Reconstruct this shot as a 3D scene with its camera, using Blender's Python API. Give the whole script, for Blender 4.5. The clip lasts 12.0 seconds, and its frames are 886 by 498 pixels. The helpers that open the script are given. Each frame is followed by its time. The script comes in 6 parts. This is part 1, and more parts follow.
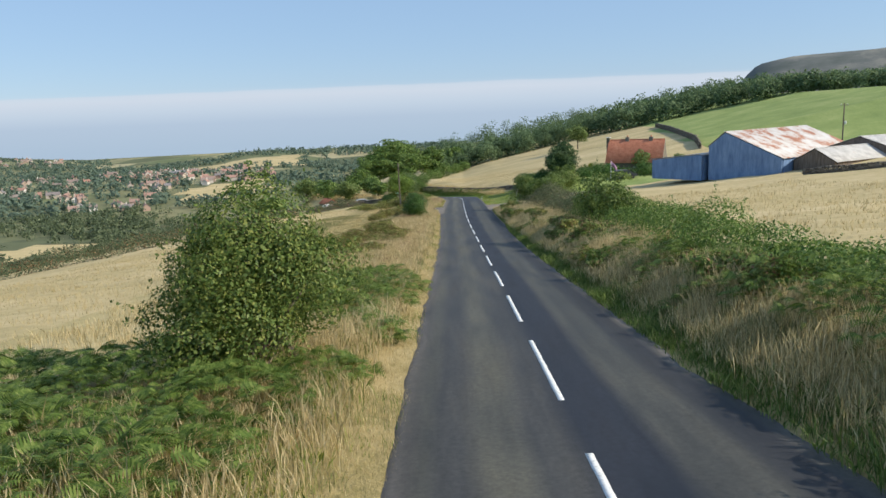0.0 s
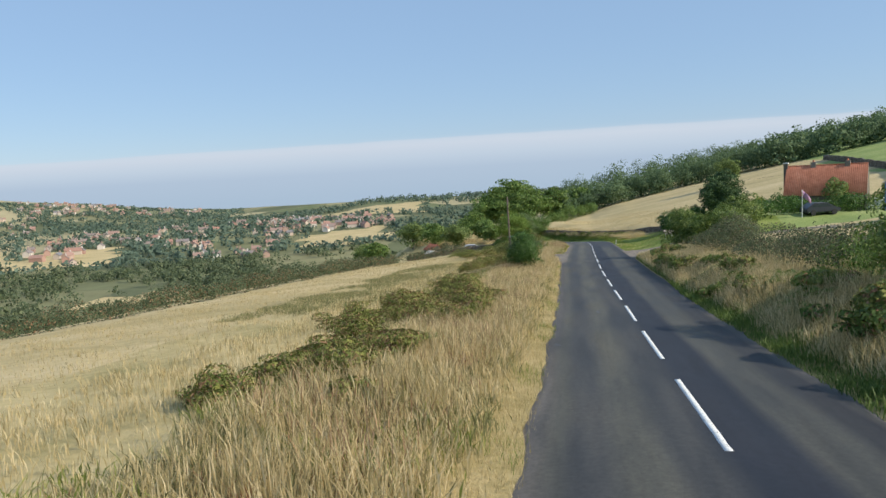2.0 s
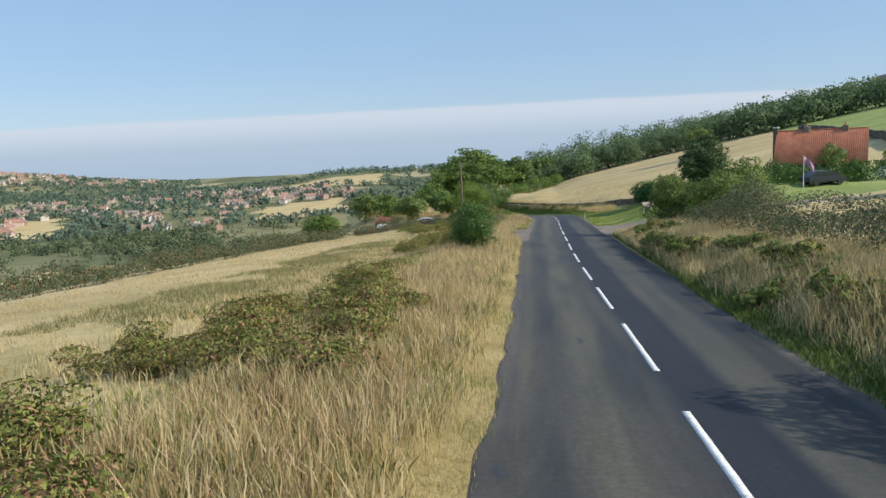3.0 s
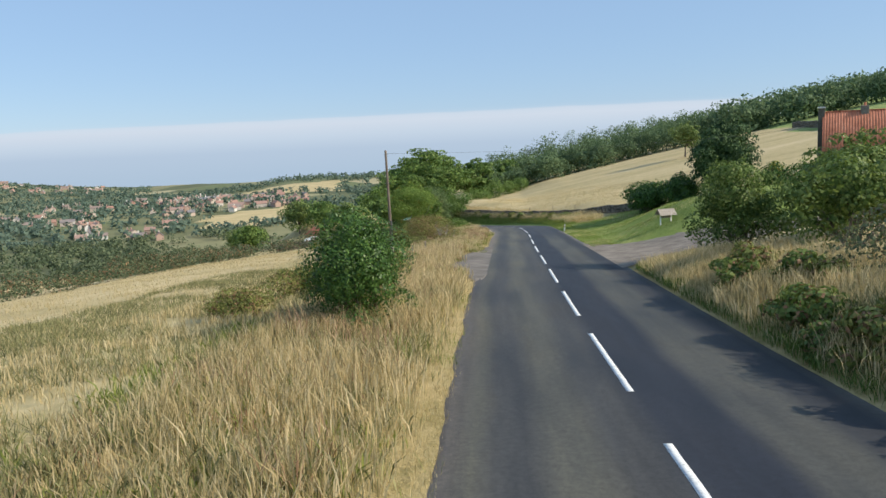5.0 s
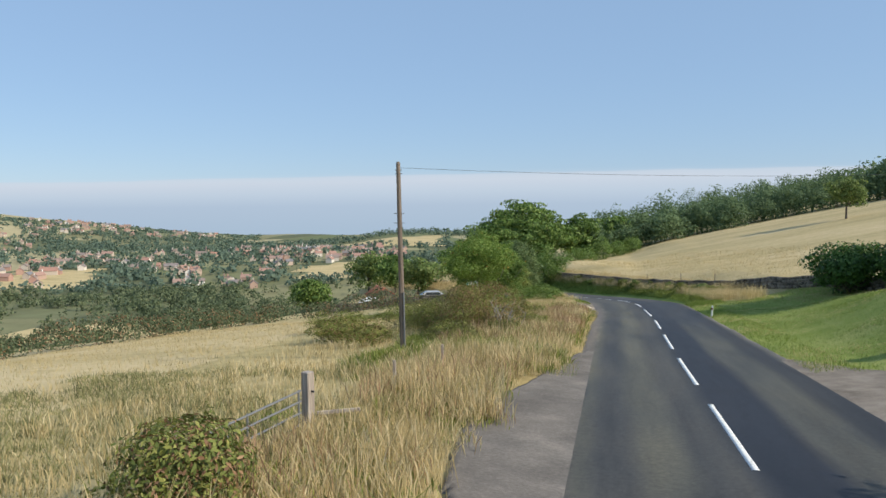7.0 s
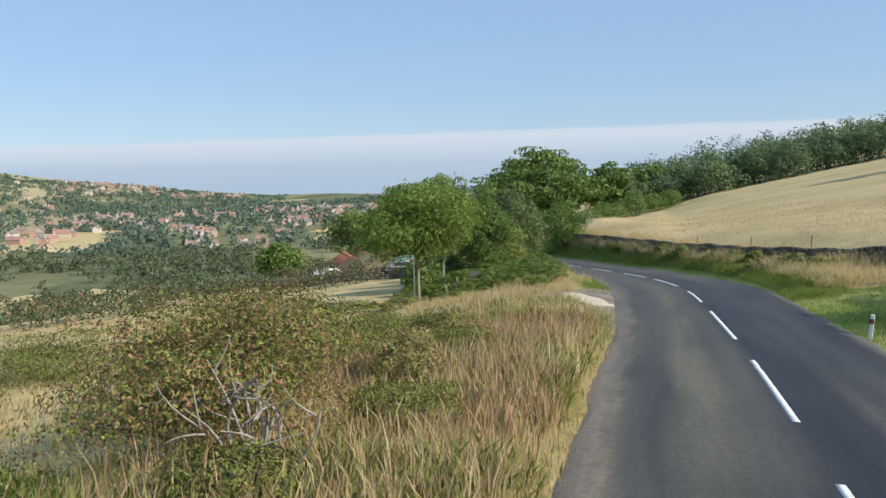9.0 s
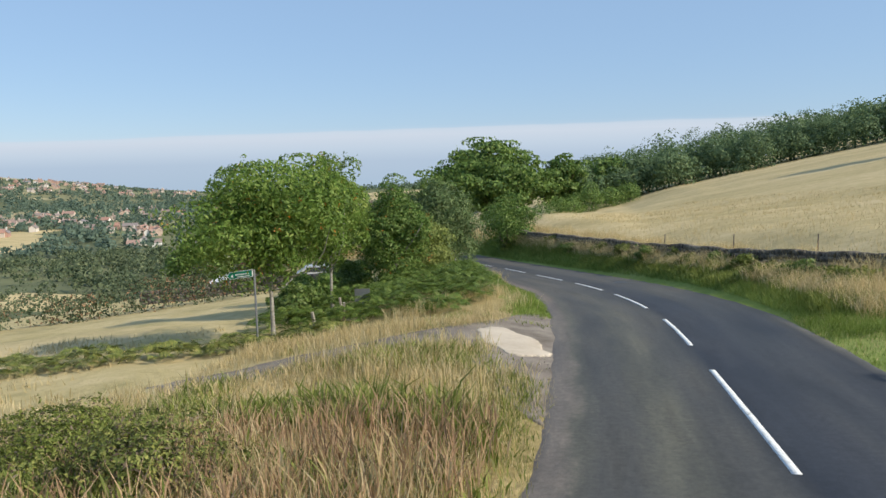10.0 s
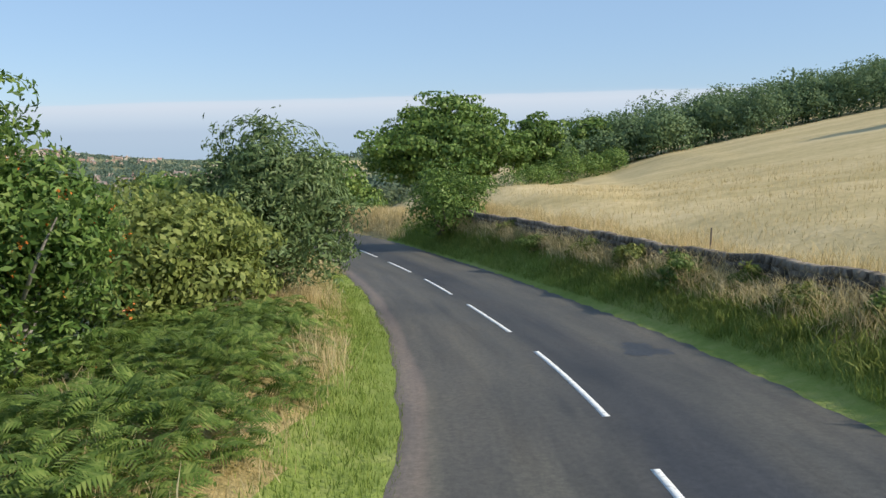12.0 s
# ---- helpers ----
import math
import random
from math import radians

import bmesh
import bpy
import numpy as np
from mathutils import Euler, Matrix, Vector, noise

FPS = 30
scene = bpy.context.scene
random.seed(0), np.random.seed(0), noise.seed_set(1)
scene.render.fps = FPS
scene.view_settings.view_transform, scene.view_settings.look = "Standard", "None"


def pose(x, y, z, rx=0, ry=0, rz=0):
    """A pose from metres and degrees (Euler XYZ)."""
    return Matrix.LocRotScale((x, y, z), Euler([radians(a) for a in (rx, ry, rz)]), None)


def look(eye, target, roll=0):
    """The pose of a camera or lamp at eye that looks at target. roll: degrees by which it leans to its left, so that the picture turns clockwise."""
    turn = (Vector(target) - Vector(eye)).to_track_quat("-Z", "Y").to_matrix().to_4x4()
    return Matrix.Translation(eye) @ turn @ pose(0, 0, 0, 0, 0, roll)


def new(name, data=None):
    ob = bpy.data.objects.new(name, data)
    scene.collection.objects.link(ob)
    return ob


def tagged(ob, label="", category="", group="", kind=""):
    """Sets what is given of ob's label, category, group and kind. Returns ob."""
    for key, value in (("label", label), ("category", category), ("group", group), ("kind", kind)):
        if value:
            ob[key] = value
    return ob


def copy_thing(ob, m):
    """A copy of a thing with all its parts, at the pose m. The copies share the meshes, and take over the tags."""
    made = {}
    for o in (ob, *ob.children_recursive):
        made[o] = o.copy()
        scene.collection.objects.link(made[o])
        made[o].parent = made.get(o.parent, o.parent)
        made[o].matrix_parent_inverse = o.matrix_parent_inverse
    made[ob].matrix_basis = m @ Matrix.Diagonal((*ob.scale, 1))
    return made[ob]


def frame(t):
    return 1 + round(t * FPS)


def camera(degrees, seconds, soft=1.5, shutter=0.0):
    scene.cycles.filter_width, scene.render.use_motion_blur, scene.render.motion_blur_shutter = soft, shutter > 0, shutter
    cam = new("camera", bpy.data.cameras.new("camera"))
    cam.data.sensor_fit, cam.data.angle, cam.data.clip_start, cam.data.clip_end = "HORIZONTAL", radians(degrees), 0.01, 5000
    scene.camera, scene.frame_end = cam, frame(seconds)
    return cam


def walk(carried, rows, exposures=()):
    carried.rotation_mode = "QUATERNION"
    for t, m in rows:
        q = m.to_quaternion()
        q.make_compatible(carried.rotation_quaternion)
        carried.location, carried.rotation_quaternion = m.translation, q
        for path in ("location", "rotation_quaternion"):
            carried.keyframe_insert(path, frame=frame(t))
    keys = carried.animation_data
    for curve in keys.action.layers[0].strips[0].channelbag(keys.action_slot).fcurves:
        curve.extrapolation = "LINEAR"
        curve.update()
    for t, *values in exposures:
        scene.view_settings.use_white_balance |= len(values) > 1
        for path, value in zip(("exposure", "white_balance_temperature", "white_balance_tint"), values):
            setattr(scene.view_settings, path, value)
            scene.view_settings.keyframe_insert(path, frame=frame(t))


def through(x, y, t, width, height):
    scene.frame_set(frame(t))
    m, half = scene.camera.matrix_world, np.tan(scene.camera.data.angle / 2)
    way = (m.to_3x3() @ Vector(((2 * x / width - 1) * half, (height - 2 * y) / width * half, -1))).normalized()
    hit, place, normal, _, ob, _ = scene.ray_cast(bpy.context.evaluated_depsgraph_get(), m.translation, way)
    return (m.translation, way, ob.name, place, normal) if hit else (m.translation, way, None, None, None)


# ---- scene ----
cam = camera(61.4, 12.0)

PATH = [
    (0, (1.939, -3.961, 6.81), (1.894, -1.993, 6.459), -2.2),
    (0.5, (2.006, 3.821, 5.451), (1.914, 5.791, 5.118), -2.7),
    (1, (1.929, 10.989, 4.553), (1.761, 12.963, 4.276), -3.0),
    (1.5, (1.744, 17.896, 3.777), (1.453, 19.86, 3.539), -3.2),
    (2, (1.515, 25.023, 3.118), (1.147, 26.978, 2.908), -3.1),
    (2.5, (1.296, 32.388, 2.285), (0.947, 34.343, 2.055), -2.6),
    (3, (1.317, 39.738, 1.631), (1.042, 41.699, 1.344), -2.6),
    (3.5, (1.233, 46.925, 0.875), (1.03, 48.894, 0.591), -2.4),
    (5.3, (0.845, 72.029, -1.062), (0.669, 74.004, -1.325), -2.5),
    (5.5, (0.775, 74.523, -1.222), (0.597, 76.502, -1.454), -2.5),
    (6, (0.759, 81.369, -1.811), (0.533, 83.35, -1.967), -1.8),
    (6.5, (0.667, 88.316, -2.269), (0.345, 90.288, -2.358), -1.3),
    (7, (0.557, 95.193, -2.851), (0.11, 97.139, -2.961), -0.6),
    (7.2, (0.496, 97.819, -3.048), (0.029, 99.76, -3.159), -0.4),
    (8.8, (0.469, 119.288, -4.547), (-0.074, 121.201, -4.767), -1.4),
    (9, (0.436, 121.949, -4.784), (-0.094, 123.865, -5.003), -1.3),
    (9.5, (0.393, 128.151, -5.269), (-0.075, 130.083, -5.485), -1.0),
    (10, (0.42, 134.513, -5.762), (-0.005, 136.454, -5.992), -1.4),
    (10.5, (0.462, 140.842, -6.281), (0.031, 142.755, -6.676), -3.0),
    (11, (0.371, 146.899, -6.71), (-0.058, 148.755, -7.318), -5.2),
    (11.5, (0.093, 153.241, -7.053), (-0.33, 155.145, -7.494), -5.4),
    (12, (-0.157, 159.589, -7.423), (-0.522, 161.53, -7.734), -1.0),
]
walk(cam, [(t, look(eye, target, roll)) for t, eye, target, roll in PATH], [(0, 0.0), (1.5, -0.03), (2.5, -0.06), (3.5, 0.02), (5.5, 0.03), (6, -0.05), (6.5, -0.12), (7, -0.06), (9, 0.03), (9.5, 0.02), (10, -0.01), (10.5, 0.14), (11, 0.6), (11.5, 0.25), (12, 0.06)])

# ---- world and sun ----
SUN_TO = Vector((0.81, -0.18, 0.55)).normalized()
world = bpy.data.worlds.new("sky")
scene.world = world
world.use_nodes = True
wn = world.node_tree.nodes
sky = wn.new("ShaderNodeTexSky")
sky.sky_type = "NISHITA"
sky.sun_disc = False
sky.sun_elevation = math.asin(SUN_TO.z)
sky.sun_rotation = math.atan2(SUN_TO.x, SUN_TO.y)
sky.altitude = 100
sky.air_density = 1.0
sky.dust_density = 0.2
sky.ozone_density = 3.5
wn["Background"].inputs["Strength"].default_value = 0.13
hazy = wn.new("ShaderNodeMix")
hazy.data_type, hazy.blend_type = "RGBA", "MIX"
hazy.inputs[0].default_value = 0.65
hazy.inputs[7].default_value = (2.75, 4.15, 6.2, 1)
world.node_tree.links.new(sky.outputs[0], hazy.inputs[6])
world.node_tree.links.new(hazy.outputs[2], wn["Background"].inputs[0])
sun_data = bpy.data.lights.new("sun", "SUN")
sun_data.energy = 5.0
sun_data.angle = radians(0.6)
sun_data.color = (1.0, 0.92, 0.78)
sun = new("sun", sun_data)
sun.matrix_world = look((60, 100, 80), Vector((60, 100, 80)) - SUN_TO)
scene.view_settings.exposure = 0.0

# ---- materials ----
def material(name, base, rough=0.85, spec=0.3):
    m = bpy.data.materials.new(name)
    m.use_nodes = True
    b = m.node_tree.nodes["Principled BSDF"]
    b.inputs["Base Color"].default_value = (*base, 1)
    b.inputs["Roughness"].default_value = rough
    b.inputs["Specular IOR Level"].default_value = spec
    return m


def node(m, kind, **values):
    n = m.node_tree.nodes.new(kind)
    for key, value in values.items():
        n.inputs[key.replace("_", " ")].default_value = value
    return n


def link(m, a, b):
    m.node_tree.links.new(a, b)


def where(m):
    """World-size coordinates of a material."""
    return node(m, "ShaderNodeTexCoord").outputs["Object"]


def noise_of(m, scale, detail=3.0, rough=0.6, vector=None, stretch=None):
    n = node(m, "ShaderNodeTexNoise", Scale=scale, Detail=detail, Roughness=rough)
    v = vector or where(m)
    if stretch:
        mp = node(m, "ShaderNodeMapping", Scale=stretch)
        link(m, v, mp.inputs[0])
        v = mp.outputs[0]
    link(m, v, n.inputs["Vector"])
    return n.outputs["Fac"]


def ramp(m, fac, *stops):
    r = node(m, "ShaderNodeValToRGB")
    el = r.color_ramp.elements
    while len(el) < len(stops):
        el.new(0.5)
    for e, (at, colour) in zip(el, stops):
        e.position, e.color = at, (*colour, 1) if len(colour) == 3 else colour
    link(m, fac, r.inputs[0])
    return r.outputs[0]


def mix(m, fac, a, b, mode="MIX"):
    n = m.node_tree.nodes.new("ShaderNodeMix")
    n.data_type, n.blend_type = "RGBA", mode
    for value, socket in ((fac, n.inputs[0]), (a, n.inputs[6]), (b, n.inputs[7])):
        if isinstance(value, bpy.types.NodeSocket):
            link(m, value, socket)
        else:
            socket.default_value = value if isinstance(value, (int, float)) else (*value, 1)
    return n.outputs[2]


def arith(m, op, a, b):
    n = m.node_tree.nodes.new("ShaderNodeMath")
    n.operation = op
    for value, socket in ((a, n.inputs[0]), (b, n.inputs[1])):
        if isinstance(value, bpy.types.NodeSocket):
            link(m, value, socket)
        else:
            socket.default_value = value
    return n.outputs[0]


def paint(m, colour):
    link(m, colour, m.node_tree.nodes["Principled BSDF"].inputs["Base Color"])
    return m


def bumped(m, height, strength=0.4, distance=0.02):
    b = node(m, "ShaderNodeBump", Strength=strength, Distance=distance)
    link(m, height, b.inputs["Height"])
    link(m, b.outputs[0], m.node_tree.nodes["Principled BSDF"].inputs["Normal"])
    return m


def island(m):
    return node(m, "ShaderNodeNewGeometry").outputs["Random Per Island"]


def leafy(name, dark, mid, light, through=0.35, rough=0.6, vary=0.65):
    """Foliage whose leaves differ one from another, with light coming through them."""
    m = material(name, mid, rough, 0.25)
    big = noise_of(m, 0.55, 2)
    fac = arith(m, "ADD", arith(m, "MULTIPLY", island(m), vary), arith(m, "MULTIPLY", big, 1.05 - vary))
    colour = ramp(m, fac, (0.15, dark), (0.55, mid), (0.95, light))
    paint(m, colour)
    t = node(m, "ShaderNodeBsdfTranslucent")
    link(m, mix(m, 0.12, colour, (light[0], light[1] * 1.1, light[2] * 0.6)), t.inputs[0])
    s = node(m, "ShaderNodeMixShader", Fac=through)
    nodes = m.node_tree.nodes
    link(m, nodes["Principled BSDF"].outputs[0], s.inputs[1])
    link(m, t.outputs[0], s.inputs[2])
    link(m, s.outputs[0], nodes["Material Output"].inputs[0])
    return m


M_DRY = leafy("dry_grass", (0.28, 0.22, 0.095), (0.63, 0.49, 0.26), (0.86, 0.73, 0.47), 0.48, 0.75)
M_FIELDGRASS = leafy("pale_field_grass", (0.42, 0.34, 0.17), (0.54, 0.43, 0.23), (0.66, 0.54, 0.32), 0.35, 0.75, 0.3)
M_WEED = leafy("green_weeds", (0.089, 0.127, 0.028), (0.215, 0.253, 0.056), (0.417, 0.425, 0.122), 0.4, 0.6)

M_THISTLE = leafy("withered_thistles", (0.10, 0.105, 0.045), (0.24, 0.235, 0.10), (0.44, 0.40, 0.20), 0.3, 0.7)
M_RUST = leafy("rusty_seedheads", (0.22, 0.135, 0.08), (0.41, 0.265, 0.155), (0.64, 0.455, 0.28), 0.25, 0.8)
M_GREENGRASS = leafy("green_grass", (0.085, 0.13, 0.025), (0.19, 0.265, 0.05), (0.37, 0.41, 0.11), 0.35, 0.6)
M_BRACKEN = leafy("bracken", (0.056, 0.104, 0.018), (0.14, 0.212, 0.042), (0.305, 0.36, 0.095), 0.4, 0.6)
M_GORSE = leafy("gorse", (0.072, 0.099, 0.023), (0.179, 0.211, 0.053), (0.389, 0.365, 0.105), 0.2, 0.7)
M_BROWNGORSE = leafy("withered_gorse", (0.115, 0.063, 0.035), (0.287, 0.163, 0.09), (0.483, 0.304, 0.17), 0.25, 0.8)
M_SCRUB = leafy("scrub_twigs", (0.07, 0.052, 0.036), (0.165, 0.125, 0.085), (0.31, 0.25, 0.175), 0.2, 0.85)
M_SLOPE = leafy("slope_leaves", (0.05, 0.073, 0.038), (0.112, 0.145, 0.074), (0.225, 0.255, 0.13), 0.3, 0.65)
M_HAWTHORN = leafy("hawthorn_leaves", (0.049, 0.093, 0.021), (0.136, 0.204, 0.046), (0.309, 0.36, 0.11), 0.35, 0.5)
M_HOLLY = leafy("glossy_leaves", (0.027, 0.064, 0.014), (0.069, 0.148, 0.03), (0.17, 0.266, 0.064), 0.25, 0.4)
M_ROWAN = leafy("rowan_leaves", (0.072, 0.128, 0.026), (0.18, 0.285, 0.055), (0.38, 0.45, 0.125), 0.45, 0.55)
M_DARKROWAN = leafy("dark_rowan_leaves", (0.045, 0.092, 0.022), (0.122, 0.21, 0.045), (0.285, 0.365, 0.105), 0.35, 0.5)
M_SYCAMORE = leafy("sycamore_leaves", (0.055, 0.105, 0.027), (0.142, 0.232, 0.052), (0.32, 0.40, 0.12), 0.35, 0.55)
M_ASH = leafy("pale_leaves", (0.079, 0.122, 0.037), (0.184, 0.256, 0.074), (0.355, 0.407, 0.147), 0.4, 0.55)
M_ELDER = leafy("elder_leaves", (0.09, 0.12, 0.032), (0.215, 0.262, 0.068), (0.42, 0.45, 0.145), 0.4, 0.55)
M_WILLOW = leafy("willow_leaves", (0.062, 0.105, 0.042), (0.15, 0.222, 0.085), (0.31, 0.375, 0.17), 0.35, 0.5)
M_CONIFER = leafy("conifer_needles", (0.026, 0.057, 0.021), (0.066, 0.12, 0.044), (0.145, 0.214, 0.08), 0.12, 0.7)
M_YELLOW = leafy("yellow_conifer", (0.16, 0.19, 0.03), (0.34, 0.35, 0.05), (0.52, 0.49, 0.10), 0.25, 0.7)
M_WOODS = leafy("woodland_leaves", (0.062, 0.105, 0.055), (0.13, 0.195, 0.088), (0.26, 0.325, 0.145), 0.3, 0.65, 0.3)

# far trees: bluish distance haze is mixed into the leaf colour
M_HAZYVALLEY = leafy("hazy_valley_leaves", (0.065, 0.098, 0.075), (0.12, 0.17, 0.122), (0.21, 0.265, 0.175), 0.25, 0.7, 0.3)
M_DEADWOOD = material("bleached_wood", (0.42, 0.39, 0.34), 0.9, 0.1)
paint(M_DEADWOOD, ramp(M_DEADWOOD, noise_of(M_DEADWOOD, 11, 4), (0.3, (0.20, 0.18, 0.155)), (0.7, (0.42, 0.39, 0.34))))
M_BERRY = leafy("rowan_berries", (0.40, 0.10, 0.02), (0.60, 0.19, 0.03), (0.75, 0.30, 0.06), 0.1, 0.4)
M_BARK = material("bark", (0.13, 0.10, 0.075), 0.95, 0.1)
paint(M_BARK, ramp(M_BARK, noise_of(M_BARK, 9, 5, 0.7, stretch=(1, 1, 0.25)), (0.3, (0.06, 0.048, 0.036)), (0.7, (0.22, 0.18, 0.14))))
bumped(M_BARK, noise_of(M_BARK, 22, 4, stretch=(1, 1, 0.2)), 0.6, 0.02)

# asphalt: worn wheel tracks, old patching and painted-in bank shade run along the road (u across, v along)
M_ASPHALT = material("asphalt", (0.06, 0.06, 0.06), 0.8, 0.42)
a_uv = node(M_ASPHALT, "ShaderNodeUVMap").outputs[0]
a_sep = node(M_ASPHALT, "ShaderNodeSeparateXYZ")
link(M_ASPHALT, a_uv, a_sep.inputs[0])
a_u = arith(M_ASPHALT, "ADD", a_sep.outputs[0], arith(M_ASPHALT, "MULTIPLY", arith(M_ASPHALT, "SUBTRACT", noise_of(M_ASPHALT, 0.3, 3, vector=a_uv, stretch=(1, 0.35, 1)), 0.5), 0.5))
OLIVE, SLATEY, DULL = (0.102, 0.098, 0.078), (0.022, 0.026, 0.037), (0.066, 0.065, 0.062)
a_base = ramp(
    M_ASPHALT, arith(M_ASPHALT, "ADD", arith(M_ASPHALT, "MULTIPLY", a_u, 0.125), 0.5),
    (0.078, (0.17, 0.15, 0.13)), (0.105, (0.11, 0.10, 0.085)), (0.14, OLIVE), (0.18, DULL), (0.235, DULL), (0.29, OLIVE), (0.345, OLIVE), (0.40, DULL),
    # stops 0.81 to 0.875 put the right bank's shade into the colour
    (0.455, DULL), (0.515, SLATEY), (0.63, SLATEY), (0.67, (0.078, 0.077, 0.066)), (0.77, (0.078, 0.077, 0.066)), (0.81, (0.036, 0.037, 0.040)), (0.875, (0.030, 0.031, 0.036)), (0.905, (0.09, 0.084, 0.076)), (0.925, (0.17, 0.155, 0.14)),
)
# the newer surfacing round the bend has only a faint darker strip
a_plain = ramp(M_ASPHALT, arith(M_ASPHALT, "ADD", arith(M_ASPHALT, "MULTIPLY", a_u, 0.125), 0.5), (0.078, (0.19, 0.15, 0.13)), (0.115, (0.16, 0.125, 0.108)), (0.135, (0.098, 0.089, 0.077)), (0.42, (0.088, 0.082, 0.072)), (0.53, (0.050, 0.049, 0.050)), (0.62, (0.058, 0.056, 0.056)), (0.7, (0.086, 0.081, 0.072)), (0.89, (0.094, 0.087, 0.076)), (0.925, (0.17, 0.15, 0.135)))
a_far = ramp(M_ASPHALT, arith(M_ASPHALT, "DIVIDE", arith(M_ASPHALT, "ADD", a_sep.outputs[1], arith(M_ASPHALT, "MULTIPLY", noise_of(M_ASPHALT, 0.3, 3, vector=a_uv), 12)), 400.0), (0.60, (0, 0, 0)), (0.655, (1, 1, 1)))
a_base = mix(M_ASPHALT, a_far, a_base, a_plain)
# a broad dark repair covers the far lane before the bend
a_wide = arith(M_ASPHALT, "ADD", a_sep.outputs[0], arith(M_ASPHALT, "MULTIPLY", arith(M_ASPHALT, "SUBTRACT", noise_of(M_ASPHALT, 0.9, 4, 0.6, vector=a_uv, stretch=(1, 0.3, 1)), 0.5), 1.6))
a_lane = ramp(M_ASPHALT, arith(M_ASPHALT, "MULTIPLY", a_wide, 0.25), (0.03, (0, 0, 0)), (0.10, (0.85, 0.85, 0.85)), (0.62, (0.85, 0.85, 0.85)), (0.76, (0, 0, 0)))
a_where = ramp(M_ASPHALT, arith(M_ASPHALT, "DIVIDE", arith(M_ASPHALT, "ADD", a_sep.outputs[1], arith(M_ASPHALT, "MULTIPLY", a_wide, 2.0)), 400.0), (0.54, (0, 0, 0)), (0.565, (1, 1, 1)), (0.612, (1, 1, 1)), (0.64, (0, 0, 0)))
a_base = mix(M_ASPHALT, arith(M_ASPHALT, "MULTIPLY", a_lane, a_where), a_base, (0.034, 0.038, 0.049))
# grit driven onto the edge beside the long verge
a_side = arith(M_ASPHALT, "ADD", a_sep.outputs[0], arith(M_ASPHALT, "MULTIPLY", arith(M_ASPHALT, "SUBTRACT", noise_of(M_ASPHALT, 1.3, 5, 0.65, vector=a_uv, stretch=(1, 0.5, 1)), 0.5), 1.3))
a_rim = ramp(M_ASPHALT, arith(M_ASPHALT, "MULTIPLY", a_side, -0.25), (0.70, (0, 0, 0)), (0.80, (1, 1, 1)))
a_span = ramp(M_ASPHALT, arith(M_ASPHALT, "DIVIDE", a_sep.outputs[1], 400.0), (0.505, (0, 0, 0)), (0.525, (0.85, 0.85, 0.85)), (0.575, (0.85, 0.85, 0.85)), (0.60, (0.3, 0.3, 0.3)))
a_base = mix(M_ASPHALT, arith(M_ASPHALT, "MULTIPLY", a_rim, a_span), a_base, (0.205, 0.172, 0.145))
a_base = mix(M_ASPHALT, 1.0, a_base, ramp(M_ASPHALT, arith(M_ASPHALT, "DIVIDE", a_sep.outputs[1], 400.0), (0.46, (0.84, 0.84, 0.85)), (0.52, (1.02, 1.02, 1.0))), "MULTIPLY")
a_patch = noise_of(M_ASPHALT, 0.8, 4, 0.6, vector=a_uv, stretch=(1, 0.18, 1))
a_grain = noise_of(M_ASPHALT, 60, 3, 0.7)
a_col = mix(M_ASPHALT, 0.8, a_base, ramp(M_ASPHALT, a_patch, (0.30, (0.5, 0.5, 0.53)), (0.5, (1.0, 1.0, 1.0)), (0.72, (1.3, 1.26, 1.18))), "MULTIPLY")
a_col = mix(M_ASPHALT, 0.6, a_col, ramp(M_ASPHALT, a_grain, (0.3, (0.6, 0.6, 0.6)), (0.72, (1.4, 1.38, 1.35))), "MULTIPLY")
a_mid = noise_of(M_ASPHALT, 9, 5, 0.75)
a_col = mix(M_ASPHALT, 0.55, a_col, ramp(M_ASPHALT, a_mid, (0.34, (0.62, 0.62, 0.63)), (0.5, (1.0, 1.0, 1.0)), (0.66, (1.42, 1.4, 1.36))), "MULTIPLY")
a_tracks = noise_of(M_ASPHALT, 1.6, 5, 0.7, vector=a_uv, stretch=(1, 0.07, 1))
a_col = mix(M_ASPHALT, 0.5, a_col, ramp(M_ASPHALT, a_tracks, (0.34, (0.6, 0.6, 0.63)), (0.5, (1.0, 1.0, 1.0)), (0.66, (1.3, 1.28, 1.22))), "MULTIPLY")
paint(M_ASPHALT, a_col)
bumped(M_ASPHALT, a_grain, 0.35, 0.008)
link(M_ASPHALT, ramp(M_ASPHALT, a_patch, (0.3, (0.66, 0.66, 0.66)), (0.7, (0.86, 0.86, 0.86))), M_ASPHALT.node_tree.nodes["Principled BSDF"].inputs["Roughness"])

M_LINE = material("road_paint", (0.72, 0.72, 0.70), 0.6, 0.3)
paint(M_LINE, ramp(M_LINE, noise_of(M_LINE, 14, 5, 0.75), (0.32, (0.30, 0.30, 0.29)), (0.48, (0.70, 0.70, 0.68)), (0.8, (0.80, 0.80, 0.78))))

